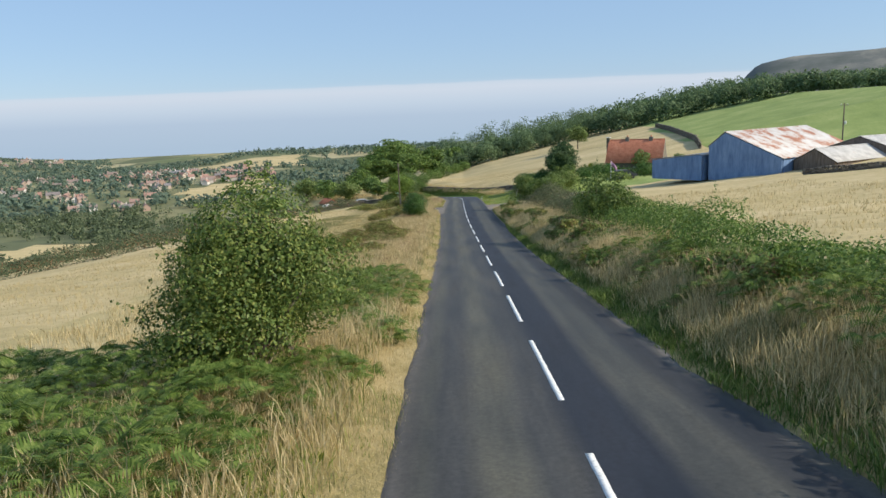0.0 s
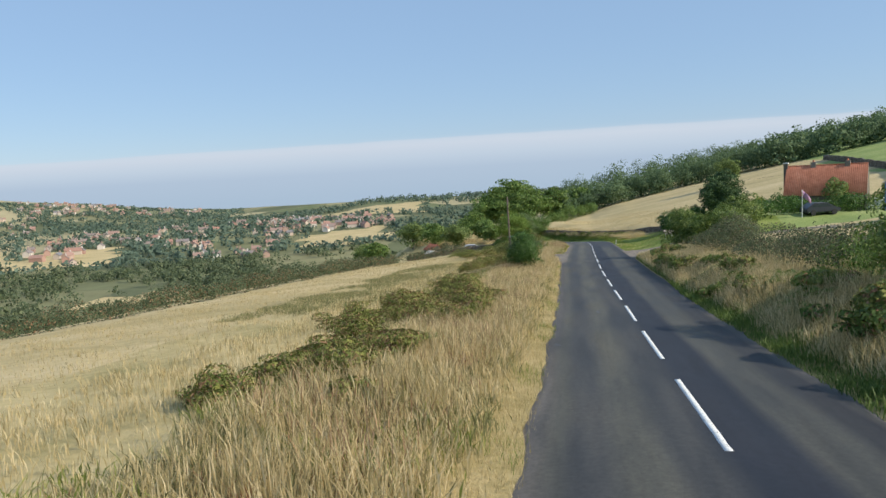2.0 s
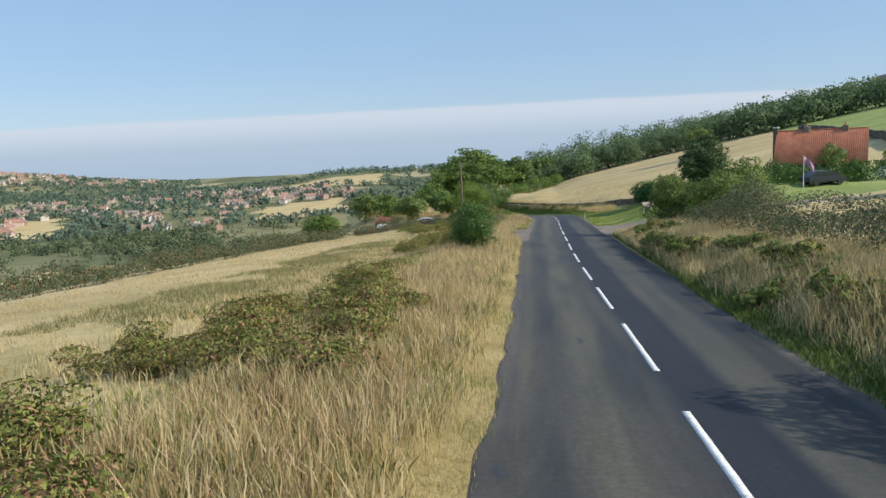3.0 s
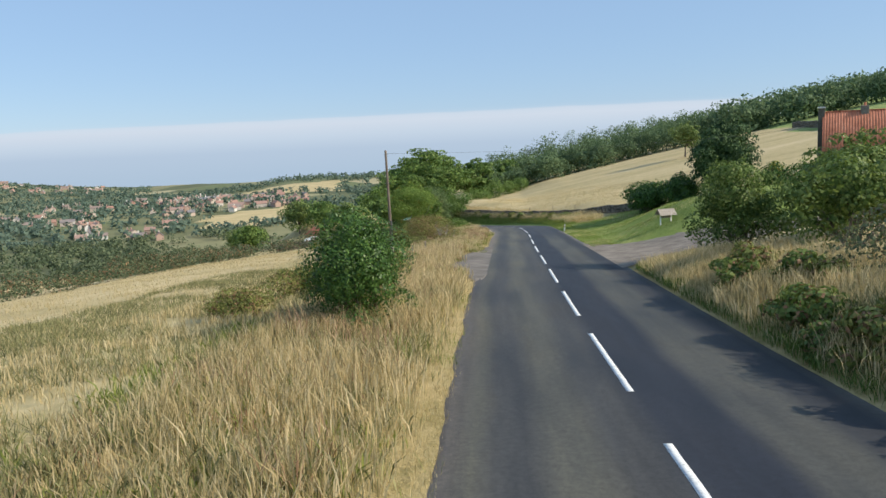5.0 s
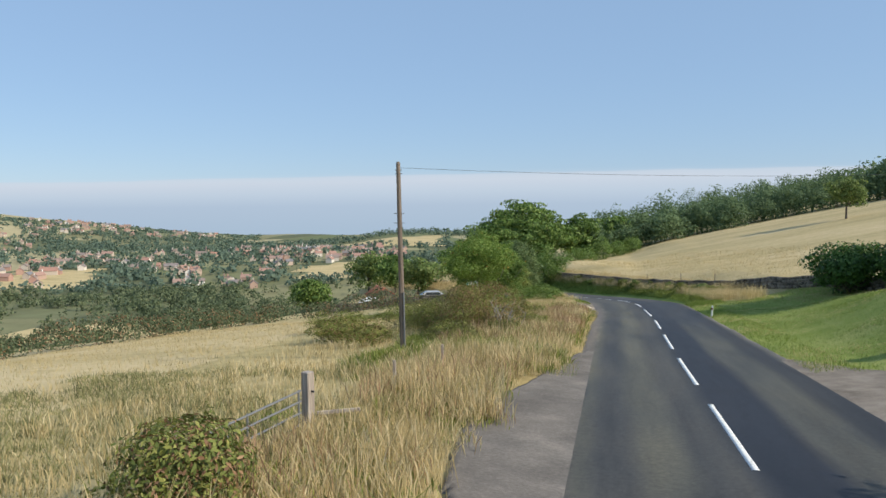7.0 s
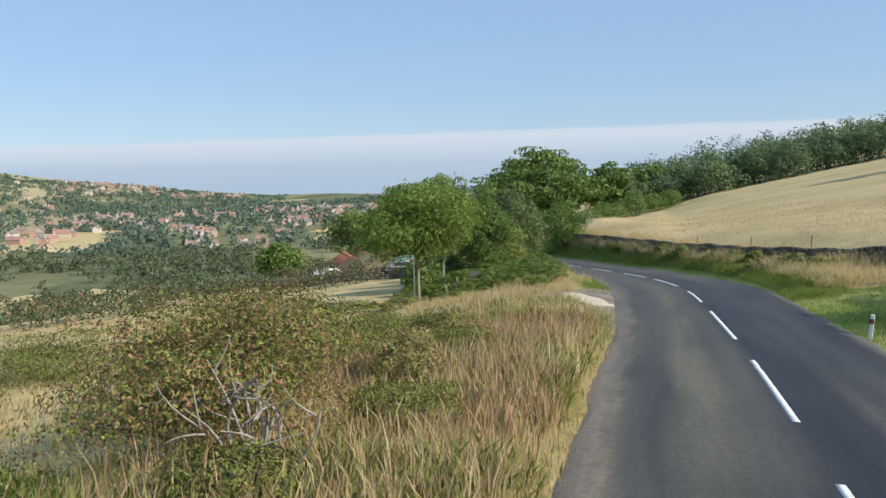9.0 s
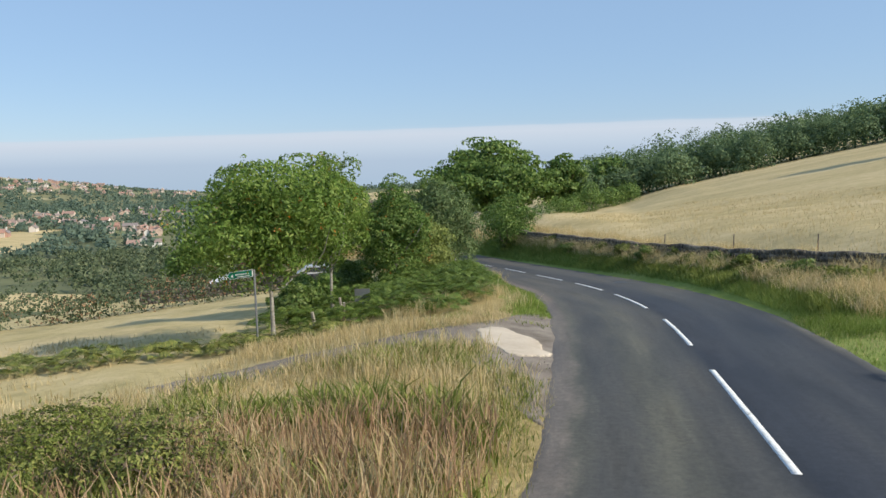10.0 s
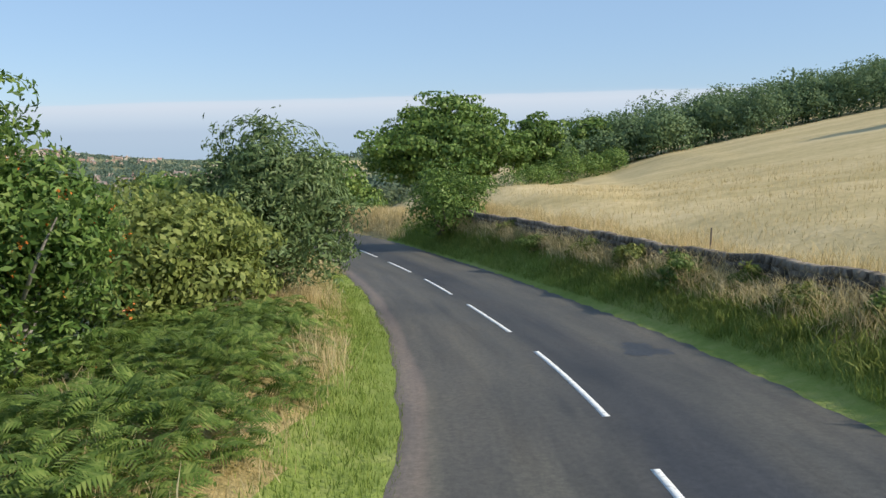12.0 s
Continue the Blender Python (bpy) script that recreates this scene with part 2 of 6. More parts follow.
M_TRACK = material("gravel_track", (0.24, 0.21, 0.18), 0.95, 0.1)
paint(M_TRACK, ramp(M_TRACK, arith(M_TRACK, "ADD", arith(M_TRACK, "MULTIPLY", noise_of(M_TRACK, 1.1, 4), 0.6), arith(M_TRACK, "MULTIPLY", noise_of(M_TRACK, 30, 3), 0.4)), (0.3, (0.13, 0.105, 0.083)), (0.5, (0.25, 0.21, 0.17)), (0.72, (0.38, 0.33, 0.27))))
bumped(M_TRACK, noise_of(M_TRACK, 40, 4), 0.7, 0.02)


def soil(name, *stops, fine=6.0, broad=0.25, stretch=(1, 1, 1), relief=0.12):
    m = material(name, stops[1][1], 0.95, 0.1)
    f = arith(m, "ADD", arith(m, "MULTIPLY", noise_of(m, broad, 4, 0.6, stretch=stretch), 0.6), arith(m, "MULTIPLY", noise_of(m, fine, 4, 0.7), 0.4))
    paint(m, ramp(m, f, *stops))
    bumped(m, noise_of(m, fine * 1.7, 4, 0.7), 0.8, relief)
    return m


M_VERGE = soil("verge_turf", (0.32, (0.20, 0.17, 0.06)), (0.5, (0.40, 0.31, 0.14)), (0.68, (0.54, 0.42, 0.22)), fine=3.5, broad=0.4)
M_ROUGH = soil("rough_pasture", (0.30, (0.24, 0.22, 0.09)), (0.48, (0.46, 0.37, 0.18)), (0.68, (0.62, 0.50, 0.28)), fine=1.4, broad=0.16)
M_STRAW = soil("ripe_field", (0.30, (0.34, 0.28, 0.13)), (0.5, (0.52, 0.41, 0.215)), (0.70, (0.66, 0.53, 0.31)), fine=1.2, broad=0.06, stretch=(0.5, 2.2, 1))
M_PASTURE = soil("green_pasture", (0.30, (0.19, 0.25, 0.08)), (0.5, (0.27, 0.33, 0.11)), (0.70, (0.40, 0.41, 0.17)), fine=2.5, broad=0.12)
M_LAWN = soil("mown_grass", (0.30, (0.16, 0.21, 0.045)), (0.5, (0.235, 0.29, 0.07)), (0.72, (0.38, 0.37, 0.14)), fine=3.0, broad=0.3)

# farmland far off: a patchwork of small fields
M_FARM = material("distant_farmland", (0.2, 0.22, 0.1), 0.95, 0.1)
f_cell = node(M_FARM, "ShaderNodeTexVoronoi", Scale=0.009)
link(M_FARM, where(M_FARM), f_cell.inputs["Vector"])
f_sep = node(M_FARM, "ShaderNodeSeparateColor")
link(M_FARM, f_cell.outputs["Color"], f_sep.inputs[0])
f_col = ramp(M_FARM, f_sep.outputs[0], (0.0, (0.11, 0.125, 0.07)), (0.35, (0.165, 0.175, 0.09)), (0.62, (0.25, 0.235, 0.125)), (0.84, (0.46, 0.39, 0.23)), (1.0, (0.14, 0.17, 0.08)))
f_col = mix(M_FARM, 0.4, f_col, ramp(M_FARM, noise_of(M_FARM, 0.05, 5, 0.7), (0.3, (0.3, 0.3, 0.3)), (0.7, (0.7, 0.7, 0.7))), "OVERLAY")
paint(M_FARM, f_col)

# moor colour greyed to carry the haze over the far headland
M_HAZYMOOR = soil("hazy_heather_moor", (0.32, (0.10, 0.115, 0.10)), (0.5, (0.16, 0.165, 0.15)), (0.66, (0.30, 0.28, 0.23)), fine=0.02, broad=0.006, stretch=(0.5, 1, 3), relief=0.5)

# ---- meshes from arrays ----
def mesh_of(name, verts, sizes, loops, material_index=None):
    """A mesh from arrays: corner places, corners per face, corner numbers."""
    me = bpy.data.meshes.new(name)
    verts = np.asarray(verts, np.float32).reshape(-1, 3)
    sizes, loops = np.asarray(sizes, np.int32), np.asarray(loops, np.int32).ravel()
    me.vertices.add(len(verts))
    me.vertices.foreach_set("co", verts.ravel())
    me.loops.add(len(loops))
    me.loops.foreach_set("vertex_index", loops)
    me.polygons.add(len(sizes))
    me.polygons.foreach_set("loop_start", np.r_[0, np.cumsum(sizes)[:-1]].astype(np.int32))
    if material_index is not None:
        me.polygons.foreach_set("material_index", np.asarray(material_index, np.int32))
    me.update(calc_edges=True)
    return me


def smooth(me):
    me.polygons.foreach_set("use_smooth", np.ones(len(me.polygons), bool))
    return me


def quads(name, verts, faces, **kw):
    faces = np.asarray(faces)
    return mesh_of(name, verts, np.full(len(faces), 4), faces, **kw)


def thing(name, label, category, at=(0, 0, 0), turn=0.0, group="", kind=""):
    ob = new(name)
    ob.matrix_basis = pose(*at, 0, 0, turn)
    ob.empty_display_size = 0.2
    return tagged(ob, label, category, group, kind)


def part(name, data, mat, parent=None, label="", at=None):
    """Links a bmesh or a mesh as one object under a thing."""
    if isinstance(data, bmesh.types.BMesh):
        bm, data = data, bpy.data.meshes.new(name)
        bm.to_mesh(data)
        bm.free()
    for m in mat if isinstance(mat, (list, tuple)) else [mat]:
        if m.name not in data.materials:
            data.materials.append(m)
    ob = new(name, data)
    ob.parent = parent
    if at is not None:
        ob.matrix_basis = at
    return tagged(ob, label)


# ---- the road's line and the lie of the land ----
ROAD_X = ((-80, 3.9), (0, 3.9), (30, 3.75), (60, 3.42), (90, 3.0), (125, 2.86), (142, 2.98), (151, 2.74), (160, 2.42), (168.5, 1.2), (177, -0.93), (185.5, -4.05), (194, -7.5), (202, -11.35), (212, -17), (224, -25), (245, -42))
ROAD_Z = ((-80, 10.4), (0, 2.2), (34, -1.24), (52, -2.97), (79, -5.28), (106, -7.2), (142, -9.77), (160, -11.05), (185, -13.6), (202, -15.1), (245, -17.5))


def knots(table, at, blur=3):
    a = np.array(table, float)
    fine = np.arange(-80, 245.01, 1.0)
    v = np.interp(fine, a[:, 0], a[:, 1])
    k = np.exp(-0.5 * (np.arange(-9, 10) / blur) ** 2)
    v = np.convolve(np.r_[[2 * v[0] - x for x in v[9:0:-1]], v, [2 * v[-1] - x for x in v[-2:-11:-1]]], k / k.sum(), "valid")
    return np.interp(at, fine, v)


LINE_Y = np.arange(-80, 245.01, 1.0)
LINE = np.stack([knots(ROAD_X, LINE_Y), LINE_Y, knots(ROAD_Z, LINE_Y, 5)], 1)
STEP = np.diff(LINE[:, :2], axis=0)
RUN = np.r_[0, np.cumsum(np.hypot(*STEP.T))]
DIRS = np.gradient(LINE[:, :2], axis=0)
DIRS /= np.linalg.norm(DIRS, axis=1)[:, None]


def along(s):
    """Place, direction and height of the centre line at a run of s metres."""
    f = lambda c: np.interp(s, RUN, c)  # noqa: E731
    return f(LINE[:, 0]), f(LINE[:, 1]), f(LINE[:, 2]), f(DIRS[:, 0]), f(DIRS[:, 1])


def run_at(y):
    return float(np.interp(y, LINE_Y, RUN))


def beside(x, y):
    """Offset to the right of the centre line, and its height and y there."""
    x, y = np.asarray(x, float).ravel(), np.asarray(y, float).ravel()
    d, z, yy = np.empty(len(x)), np.empty(len(x)), np.empty(len(x))
    for n in range(0, len(x), 20000):
        s = slice(n, n + 20000)
        dx, dy = x[s, None] - LINE[None, :, 0], y[s, None] - LINE[None, :, 1]
        i = np.argmin(dx * dx + dy * dy, 1)
        r = np.arange(len(i))
        px, py = dx[r, i], dy[r, i]
        t = px * DIRS[i, 0] + py * DIRS[i, 1]
        side = px * DIRS[i, 1] - py * DIRS[i, 0]
        d[s] = np.sign(side) * np.hypot(side, np.clip(np.abs(t) - 1, 0, None))
        z[s] = np.interp(LINE_Y[i] + t, LINE_Y, LINE[:, 2])
        yy[s] = LINE_Y[i] + t
    return d, z, yy


def ease(v, a, b):
    t = np.clip((v - a) / (b - a), 0, 1)
    return t * t * (3 - 2 * t)


def table(v, *pairs):
    return np.interp(v, [p[0] for p in pairs], [p[1] for p in pairs])


def wave(x, y, scale, seed=0.0):
    """Cheap smooth unevenness of about one."""
    a, b = x / scale + seed, y / scale - seed * 1.7
    return (np.sin(a * 1.3 + 1.7 * np.sin(b * 0.9)) + np.sin(b * 1.7 + 1.3 * np.sin(a * 1.1 + 2)) + np.sin((a + b) * 2.3 + seed)) / 3


def broad(x, y):
    """The lie of the land away from the road."""
    base = table(y, (-400, 40), (-80, 10.4), (0, 2.2), (52, -2.93), (106, -7.2), (150, -10.3), (186, -12.4), (230, -12.8), (280, -13.5), (700, -20))
    rise = table(y, (-100, 0.06), (40, 0.09), (90, 0.115), (150, 0.1), (180, 0.19), (300, 0.2))
    right = base + rise * np.clip(x - 4, 0, None)
    right = np.minimum(right, 8 + 0.02 * np.clip(x, 0, None))
    lower = table(y, (-400, 40), (-80, 10.4), (0, 2.2), (52, -2.93), (106, -7.3), (150, -10.6), (190, -14.2), (230, -17.5), (300, -24), (500, -40))
    dl = np.clip(-x, 0, None)
    left = lower - 0.045 * dl - 0.0009 * np.minimum(dl, 60) ** 2 - 0.14 * np.clip(dl - 60, 0, None)
    xb = table(y, (186, -4), (205, -11), (225, -15), (262, -10), (300, -20), (400, -60))
    soft = table(y, (180, 2), (215, 7), (240, 20), (300, 36))
    side = ease(x - xb, -soft, soft)
    near = right * side + left * (1 - side)
    # valley, far hills and coast by bearing and distance
    r = np.hypot(x, y - 60)
    az = np.degrees(np.arctan2(x, y - 60))
    floor = -50 + 6 * wave(x, y, 160)
    crest = table(az, (-180, 40), (-90, 60), (-60, 45), (-47, 20), (-41, -14), (-33, -40), (-27, -54), (-21, -48), (-16, -38), (-6, -37), (2, -33), (10, -14), (25, 0), (60, 30), (180, 60))
    crest_r = table(az, (-180, 1500), (-47, 1550), (-27, 1500), (-18, 1050), (-4, 1000), (8, 900), (30, 900), (180, 1500))
    far = floor + (crest - floor) * ease(r, 0.45 * crest_r, crest_r) + 5 * wave(x, y, 230, 3) * ease(r, 400, 900)
    far = far + (-150 - far) * ease(r, crest_r * 1.06, crest_r * 1.7) * ((az > -46) & (az < 20))
    head = ease(az, 19.0, 22.5) * ease(r, 1700, 2100) * table(az, (19, 70), (21.5, 106), (24.3, 122), (29, 131), (60, 155))
    far = np.where(az > 15, far * (1 - ease(r, 900, 1600)) + head, far)
    t = ease(r, table(az, (-30, 130), (0, 330)), table(az, (-30, 420), (0, 800)))
    return near * (1 - t) + far * t


def lie(x, y, d=None, rz=None, ry=None):
    """Height of the ground."""
    x, y = np.asarray(x, float), np.asarray(y, float)
    shape = x.shape
    x, y = x.ravel(), y.ravel()
    if d is None:
        d, rz, ry = beside(x, y)
    b = broad(x, y) + 0.12 * wave(x, y, 2.3) * ease(np.abs(d), 4, 8) + 0.02 * wave(x, y, 0.9, 5) * ease(np.abs(d), 3.5, 5)
    # banks beside the road
    bank = np.where(d > 0, table(ry, (0, 1.15), (90, 1.1), (104, 0.5), (112, 0.1), (150, 0.15), (160, 0.4), (175, 0.85), (210, 1.6)), table(ry, (0, 0.1), (90, 0.15), (140, 0.1), (162, 0.2), (175, 0.7), (200, 0.8)))
    near = rz - 0.13 + 0.1 * ease(np.abs(d), 3.0, 4.4) + bank * ease(np.abs(d), 3.9, 6.4)
    b = b + 1.85 * ease(ry, 114, 124) * ease(-ry, -152, -130) * ease(d, 3.8, 8) * ease(-d, -40, -18)
    t = ease(np.abs(d), 5.0, 14.0)
    return (near * (1 - t) + (b + bank * 0.5 * ease(-np.abs(d), -30, -14)) * t).reshape(shape)


def at_ground(x, y):
    return float(lie(np.array([x]), np.array([y]))[0])


def spread(fine_from, fine_to, step, mid_to, mid, far_lo, far_hi, grow=1.13):
    v = list(np.arange(fine_from, fine_to + 1e-6, step))
    s = step
    while v[-1] < far_hi:
        s = min(s * grow, mid) if v[-1] < mid_to else s * grow
        v.append(v[-1] + s)
    s, low = step, [v[0]]
    while low[-1] > far_lo:
        s = min(s * grow, mid) if low[-1] > -mid_to else s * grow
        low.append(low[-1] - s)
    return np.array(low[:0:-1] + v)


gx = spread(-16, 18, 0.6, 800, 17, -4700, 4700)
gy = spread(-10, 212, 0.85, 1050, 17, -1500, 4800)
XX, YY = np.meshgrid(gx, gy)
gd, grz, gry = beside(XX, YY)
ZZ = lie(XX, YY, gd, grz, gry)
nx, ny = len(gx), len(gy)
ii = (np.arange(ny - 1)[:, None] * nx + np.arange(nx - 1)[None]).ravel()
cx = (XX[:-1, :-1] + XX[1:, 1:]).ravel() / 2
cy = (YY[:-1, :-1] + YY[1:, 1:]).ravel() / 2
cd, _, cry = beside(cx, cy)


def stubble(x, y):
    """The pale ripe fields down in the valley."""
    r, az = np.hypot(x, y - 60), np.degrees(np.arctan2(x, y - 60))
    out = np.zeros(np.shape(x), bool)
    for a0, a1, r0, r1 in ((-21.5, -12.5, 800, 985), (-23, -15.5, 560, 640), (-43, -36, 560, 680), (-40, -30, 345, 375), (-50, -43, 600, 760), (-27, -24, 300, 330)):
        out |= (az + 2 * wave(x, y, 90.0) > a0) & (az < a1) & (r + 12 * wave(y, x, 60.0) > r0) & (r < r1)
    return out


def cover(x, y, d, ry):
    """Which turf lies where: 0 verge, 1 rough pasture, 2 ripe field, 3 green pasture, 4 mown grass, 5 farmland, 6 moor."""
    c = np.zeros(len(x), int)
    c[(d < -8.5)] = 1
    c[(d < -20 + 3 * wave(y, x, 15)) & (y < 165)] = 2
    c[(x < -52) | ((x < -9) & (y > 230))] = 1
    c[(d > 9) & (y < 112)] = 2
    c[(d > 6.5) & (y > 158)] = 2
    c[(d > 3.3) & (ry > table(d, (4, 120), (9, 113), (22, 110))) & (ry < 158) & (d < 22)] = 4
    c[(d < -3) & (d > -table(ry, (158, 5.2), (168, 5.3), (181, 4.6), (197, 4.2))) & (ry > 160) & (ry < 205)] = 4
    c[(d > 3) & (d < 5.6) & (ry > 156) & (ry < 215)] = 4
    c[(d > 22) & (y > 112) & (y < 158)] = 3
    edge = 62 + (y - 190) * 0.12
    c[(x > edge) & (y > 120)] = 3
    r, az = np.hypot(x, y - 60), np.degrees(np.arctan2(x, y - 60))
    c[(r > 300) | ((az < -20) & (r > 190) & (x < -75))] = 5
    c[stubble(x, y)] = 2
    c[(az > 15) & (r > 1300)] = 6
    c[(x > -5) & (x < edge) & (y > 158) & (y < 300) & (d > 6.5)] = 2
    return c


ground_mesh = quads("ground", np.stack([XX.ravel(), YY.ravel(), ZZ.ravel()], 1), np.stack([ii, ii + 1, ii + nx + 1, ii + nx], 1), material_index=cover(cx, cy, cd, cry))
for m in (M_VERGE, M_ROUGH, M_STRAW, M_PASTURE, M_LAWN, M_FARM, M_HAZYMOOR):
    ground_mesh.materials.append(m)
ground = tagged(new("ground", smooth(ground_mesh)), "sloping coastal farmland with dry verges and ripe fields", "ground", kind="structure")

# ---- road ----
rs = np.arange(run_at(-70), RUN[-1], 0.5)
px, py, pz, dx, dy = along(rs)
across = np.array([-1.04, -1.0, -0.9, -0.66, -0.33, 0, 0.33, 0.66, 0.9, 1.0, 1.04])
camber = np.array([-0.12, -0.055, -0.04, -0.02, -0.008, 0, -0.008, -0.02, -0.04, -0.055, -0.12])
LEFT_EDGE = ((-80, 3.0), (8, 3.1), (24, 3.18), (60, 3.12), (84, 3.35), (100, 3.6), (122, 3.5), (138, 3.62), (148, 3.35), (156, 3.6), (164, 3.75), (168, 3.55), (177, 3.48), (190, 3.15), (245, 3.1))
RIGHT_EDGE = ((-80, 3.7), (5, 3.65), (9, 3.5), (13, 3.2), (45, 3.15), (58, 3.3), (66, 3.4), (78, 3.9), (105, 4.05), (120, 4.0), (143, 3.65), (156, 3.75), (164, 4.4), (173, 4.55), (180, 4.4), (190, 4.2), (245, 3.6))
wob = np.zeros((len(rs), len(across)))
for col, k in ((0, 1.0), (1, 1.0), (9, -1.0), (10, -1.0)):
    wob[:, col] = k * (0.11 * wave(rs, rs * 0 + k * 9, 1.9) + 0.06 * wave(rs, rs * 0 + k * 4, 0.6))
off = np.where(across[None] < 0, table(py, *LEFT_EDGE)[:, None], table(py, *RIGHT_EDGE)[:, None]) * across[None] + wob
rv = np.stack([px[:, None] + dy[:, None] * off, py[:, None] - dx[:, None] * off, pz[:, None] + camber[None] + 0 * off], 2)
rn, rc = off.shape
ri = (np.arange(rn - 1)[:, None] * rc + np.arange(rc - 1)[None]).ravel()
road_mesh = quads("road", rv.reshape(-1, 3), np.stack([ri, ri + 1, ri + rc + 1, ri + rc], 1))
uv = road_mesh.uv_layers.new(name="UVMap")
corner = np.empty(len(road_mesh.loops), np.int32)
road_mesh.loops.foreach_get("vertex_index", corner)
uv.data.foreach_set("uv", np.stack([np.tile(across * 3.4, rn)[corner], np.repeat(rs, rc)[corner]], 1).astype(np.float32).ravel())
road_mesh.materials.append(M_ASPHALT)
road = tagged(new("road", smooth(road_mesh)), "worn grey asphalt country road with darker patched strips and a shade-coloured right edge", "road", kind="structure")

# dashes of the centre line: 6 m long, 9 m apart, less regular round the bend
first = run_at(16.05)
DASHES = [(first + 8.955 * k - 5.97, first + 8.955 * k) for k in range(-3, 14)]
DASHES += [(215.6, 221.4), (224.7, 231.4), (234.5, 239.75), (243.1, 249.65), (252.2, 257.95), (260.8, 266.7), (269.6, 275.4), (278.7, 284.5), (287.6, 293.4), (296.6, 302.4)]
for s0, s1 in DASHES:
    s = np.linspace(s0, s1, 13)
    px, py, pz, dx, dy = along(s)
    w = np.array([-0.066, 0.066])
    edge = 0.006 * wave(s, s * 3, 0.2)
    v = np.stack([px[:, None] + dy[:, None] * (w + edge[:, None]), py[:, None] - dx[:, None] * (w + edge[:, None]), (pz + 0.004)[:, None] + 0 * w], 2).reshape(-1, 3)
    low = v - np.array([0, 0, 0.006])
    n = len(s)
    i = np.arange(n - 1) * 2
    f = [(a, a + 1, a + 3, a + 2) for a in i] + [(a, a + 2, a + 2 + 2 * n, a + 2 * n) for a in i] + [(a + 1, a + 1 + 2 * n, a + 3 + 2 * n, a + 3) for a in i]
    part("dash", quads("dash", np.r_[v, low], f), M_LINE, road)

# ---- self-lit fog backdrop over the sea, far behind the land ----
M_FOG = bpy.data.materials.new("glowing_sea_fog")
M_FOG.use_nodes = True
fn = M_FOG.node_tree.nodes
fn.remove(fn["Principled BSDF"])
f_pos = node(M_FOG, "ShaderNodeSeparateXYZ")
link(M_FOG, where(M_FOG), f_pos.inputs[0])
f_rag = arith(M_FOG, "MULTIPLY", arith(M_FOG, "SUBTRACT", noise_of(M_FOG, 0.0022, 4, 0.55, stretch=(1, 1, 2.5)), 0.5), 26)
f_up = node(M_FOG, "ShaderNodeSeparateXYZ")
link(M_FOG, node(M_FOG, "ShaderNodeUVMap").outputs[0], f_up.inputs[0])
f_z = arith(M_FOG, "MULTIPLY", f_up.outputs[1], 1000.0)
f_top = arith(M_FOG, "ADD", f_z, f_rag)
# the fog's brightness is emitted by the backdrop itself, whiter with height
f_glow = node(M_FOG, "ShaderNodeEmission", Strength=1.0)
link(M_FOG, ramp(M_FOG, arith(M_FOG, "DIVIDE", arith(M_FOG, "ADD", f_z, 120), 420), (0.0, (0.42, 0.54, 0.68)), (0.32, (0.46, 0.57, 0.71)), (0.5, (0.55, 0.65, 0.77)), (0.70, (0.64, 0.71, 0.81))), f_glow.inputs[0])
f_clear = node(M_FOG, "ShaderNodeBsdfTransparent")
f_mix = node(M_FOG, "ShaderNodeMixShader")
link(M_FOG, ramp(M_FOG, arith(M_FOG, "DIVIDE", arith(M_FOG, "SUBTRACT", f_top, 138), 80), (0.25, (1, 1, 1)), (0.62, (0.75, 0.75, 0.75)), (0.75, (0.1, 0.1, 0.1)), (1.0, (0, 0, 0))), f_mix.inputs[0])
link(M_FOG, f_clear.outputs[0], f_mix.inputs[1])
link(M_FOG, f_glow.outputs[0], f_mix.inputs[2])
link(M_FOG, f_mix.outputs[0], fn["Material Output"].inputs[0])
fa = np.radians(np.arange(-110, 101, 3.0))
fz = np.repeat((-200.0, 20, 130, 260), len(fa))
fv = [(4300 * math.sin(a), 60 + 4300 * math.cos(a), z * max(0.35, math.cos(a)) if z > 0 else z) for z in (-200, 20, 130, 260) for a in fa]
fi = np.concatenate([np.arange(len(fa) - 1) + r * len(fa) for r in range(3)])
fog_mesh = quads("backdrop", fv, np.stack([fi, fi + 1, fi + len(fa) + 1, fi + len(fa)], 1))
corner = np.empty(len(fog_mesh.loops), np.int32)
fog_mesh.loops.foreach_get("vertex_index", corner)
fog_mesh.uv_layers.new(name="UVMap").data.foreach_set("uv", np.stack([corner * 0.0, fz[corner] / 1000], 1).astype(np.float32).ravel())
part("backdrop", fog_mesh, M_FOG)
tagged(bpy.data.objects["backdrop"], "long white self-lit backdrop of fog over the sea", "fog", kind="structure")


# ---- growing things ----
def unit(v):
    return v / np.maximum(np.linalg.norm(v, axis=-1, keepdims=True), 1e-9)


def leaf_cards(at, way, size, slim, rng, stray=0.5):
    """Pointed, slightly folded leaves at the places, facing about the given ways."""
    n = len(at)
    up = unit(way + stray * rng.normal(size=(n, 3)))
    a = unit(np.cross(up, rng.normal(size=(n, 3))))
    b = np.cross(up, a)
    s = (size * rng.uniform(0.6, 1.35, n))[:, None]
    fold = up * s * 0.22
    v = np.stack([at - a * s, at + b * s * slim + fold, at + a * s, at - b * s * slim + fold], 1)
    return v.reshape(-1, 3), np.arange(4 * n).reshape(-1, 4)


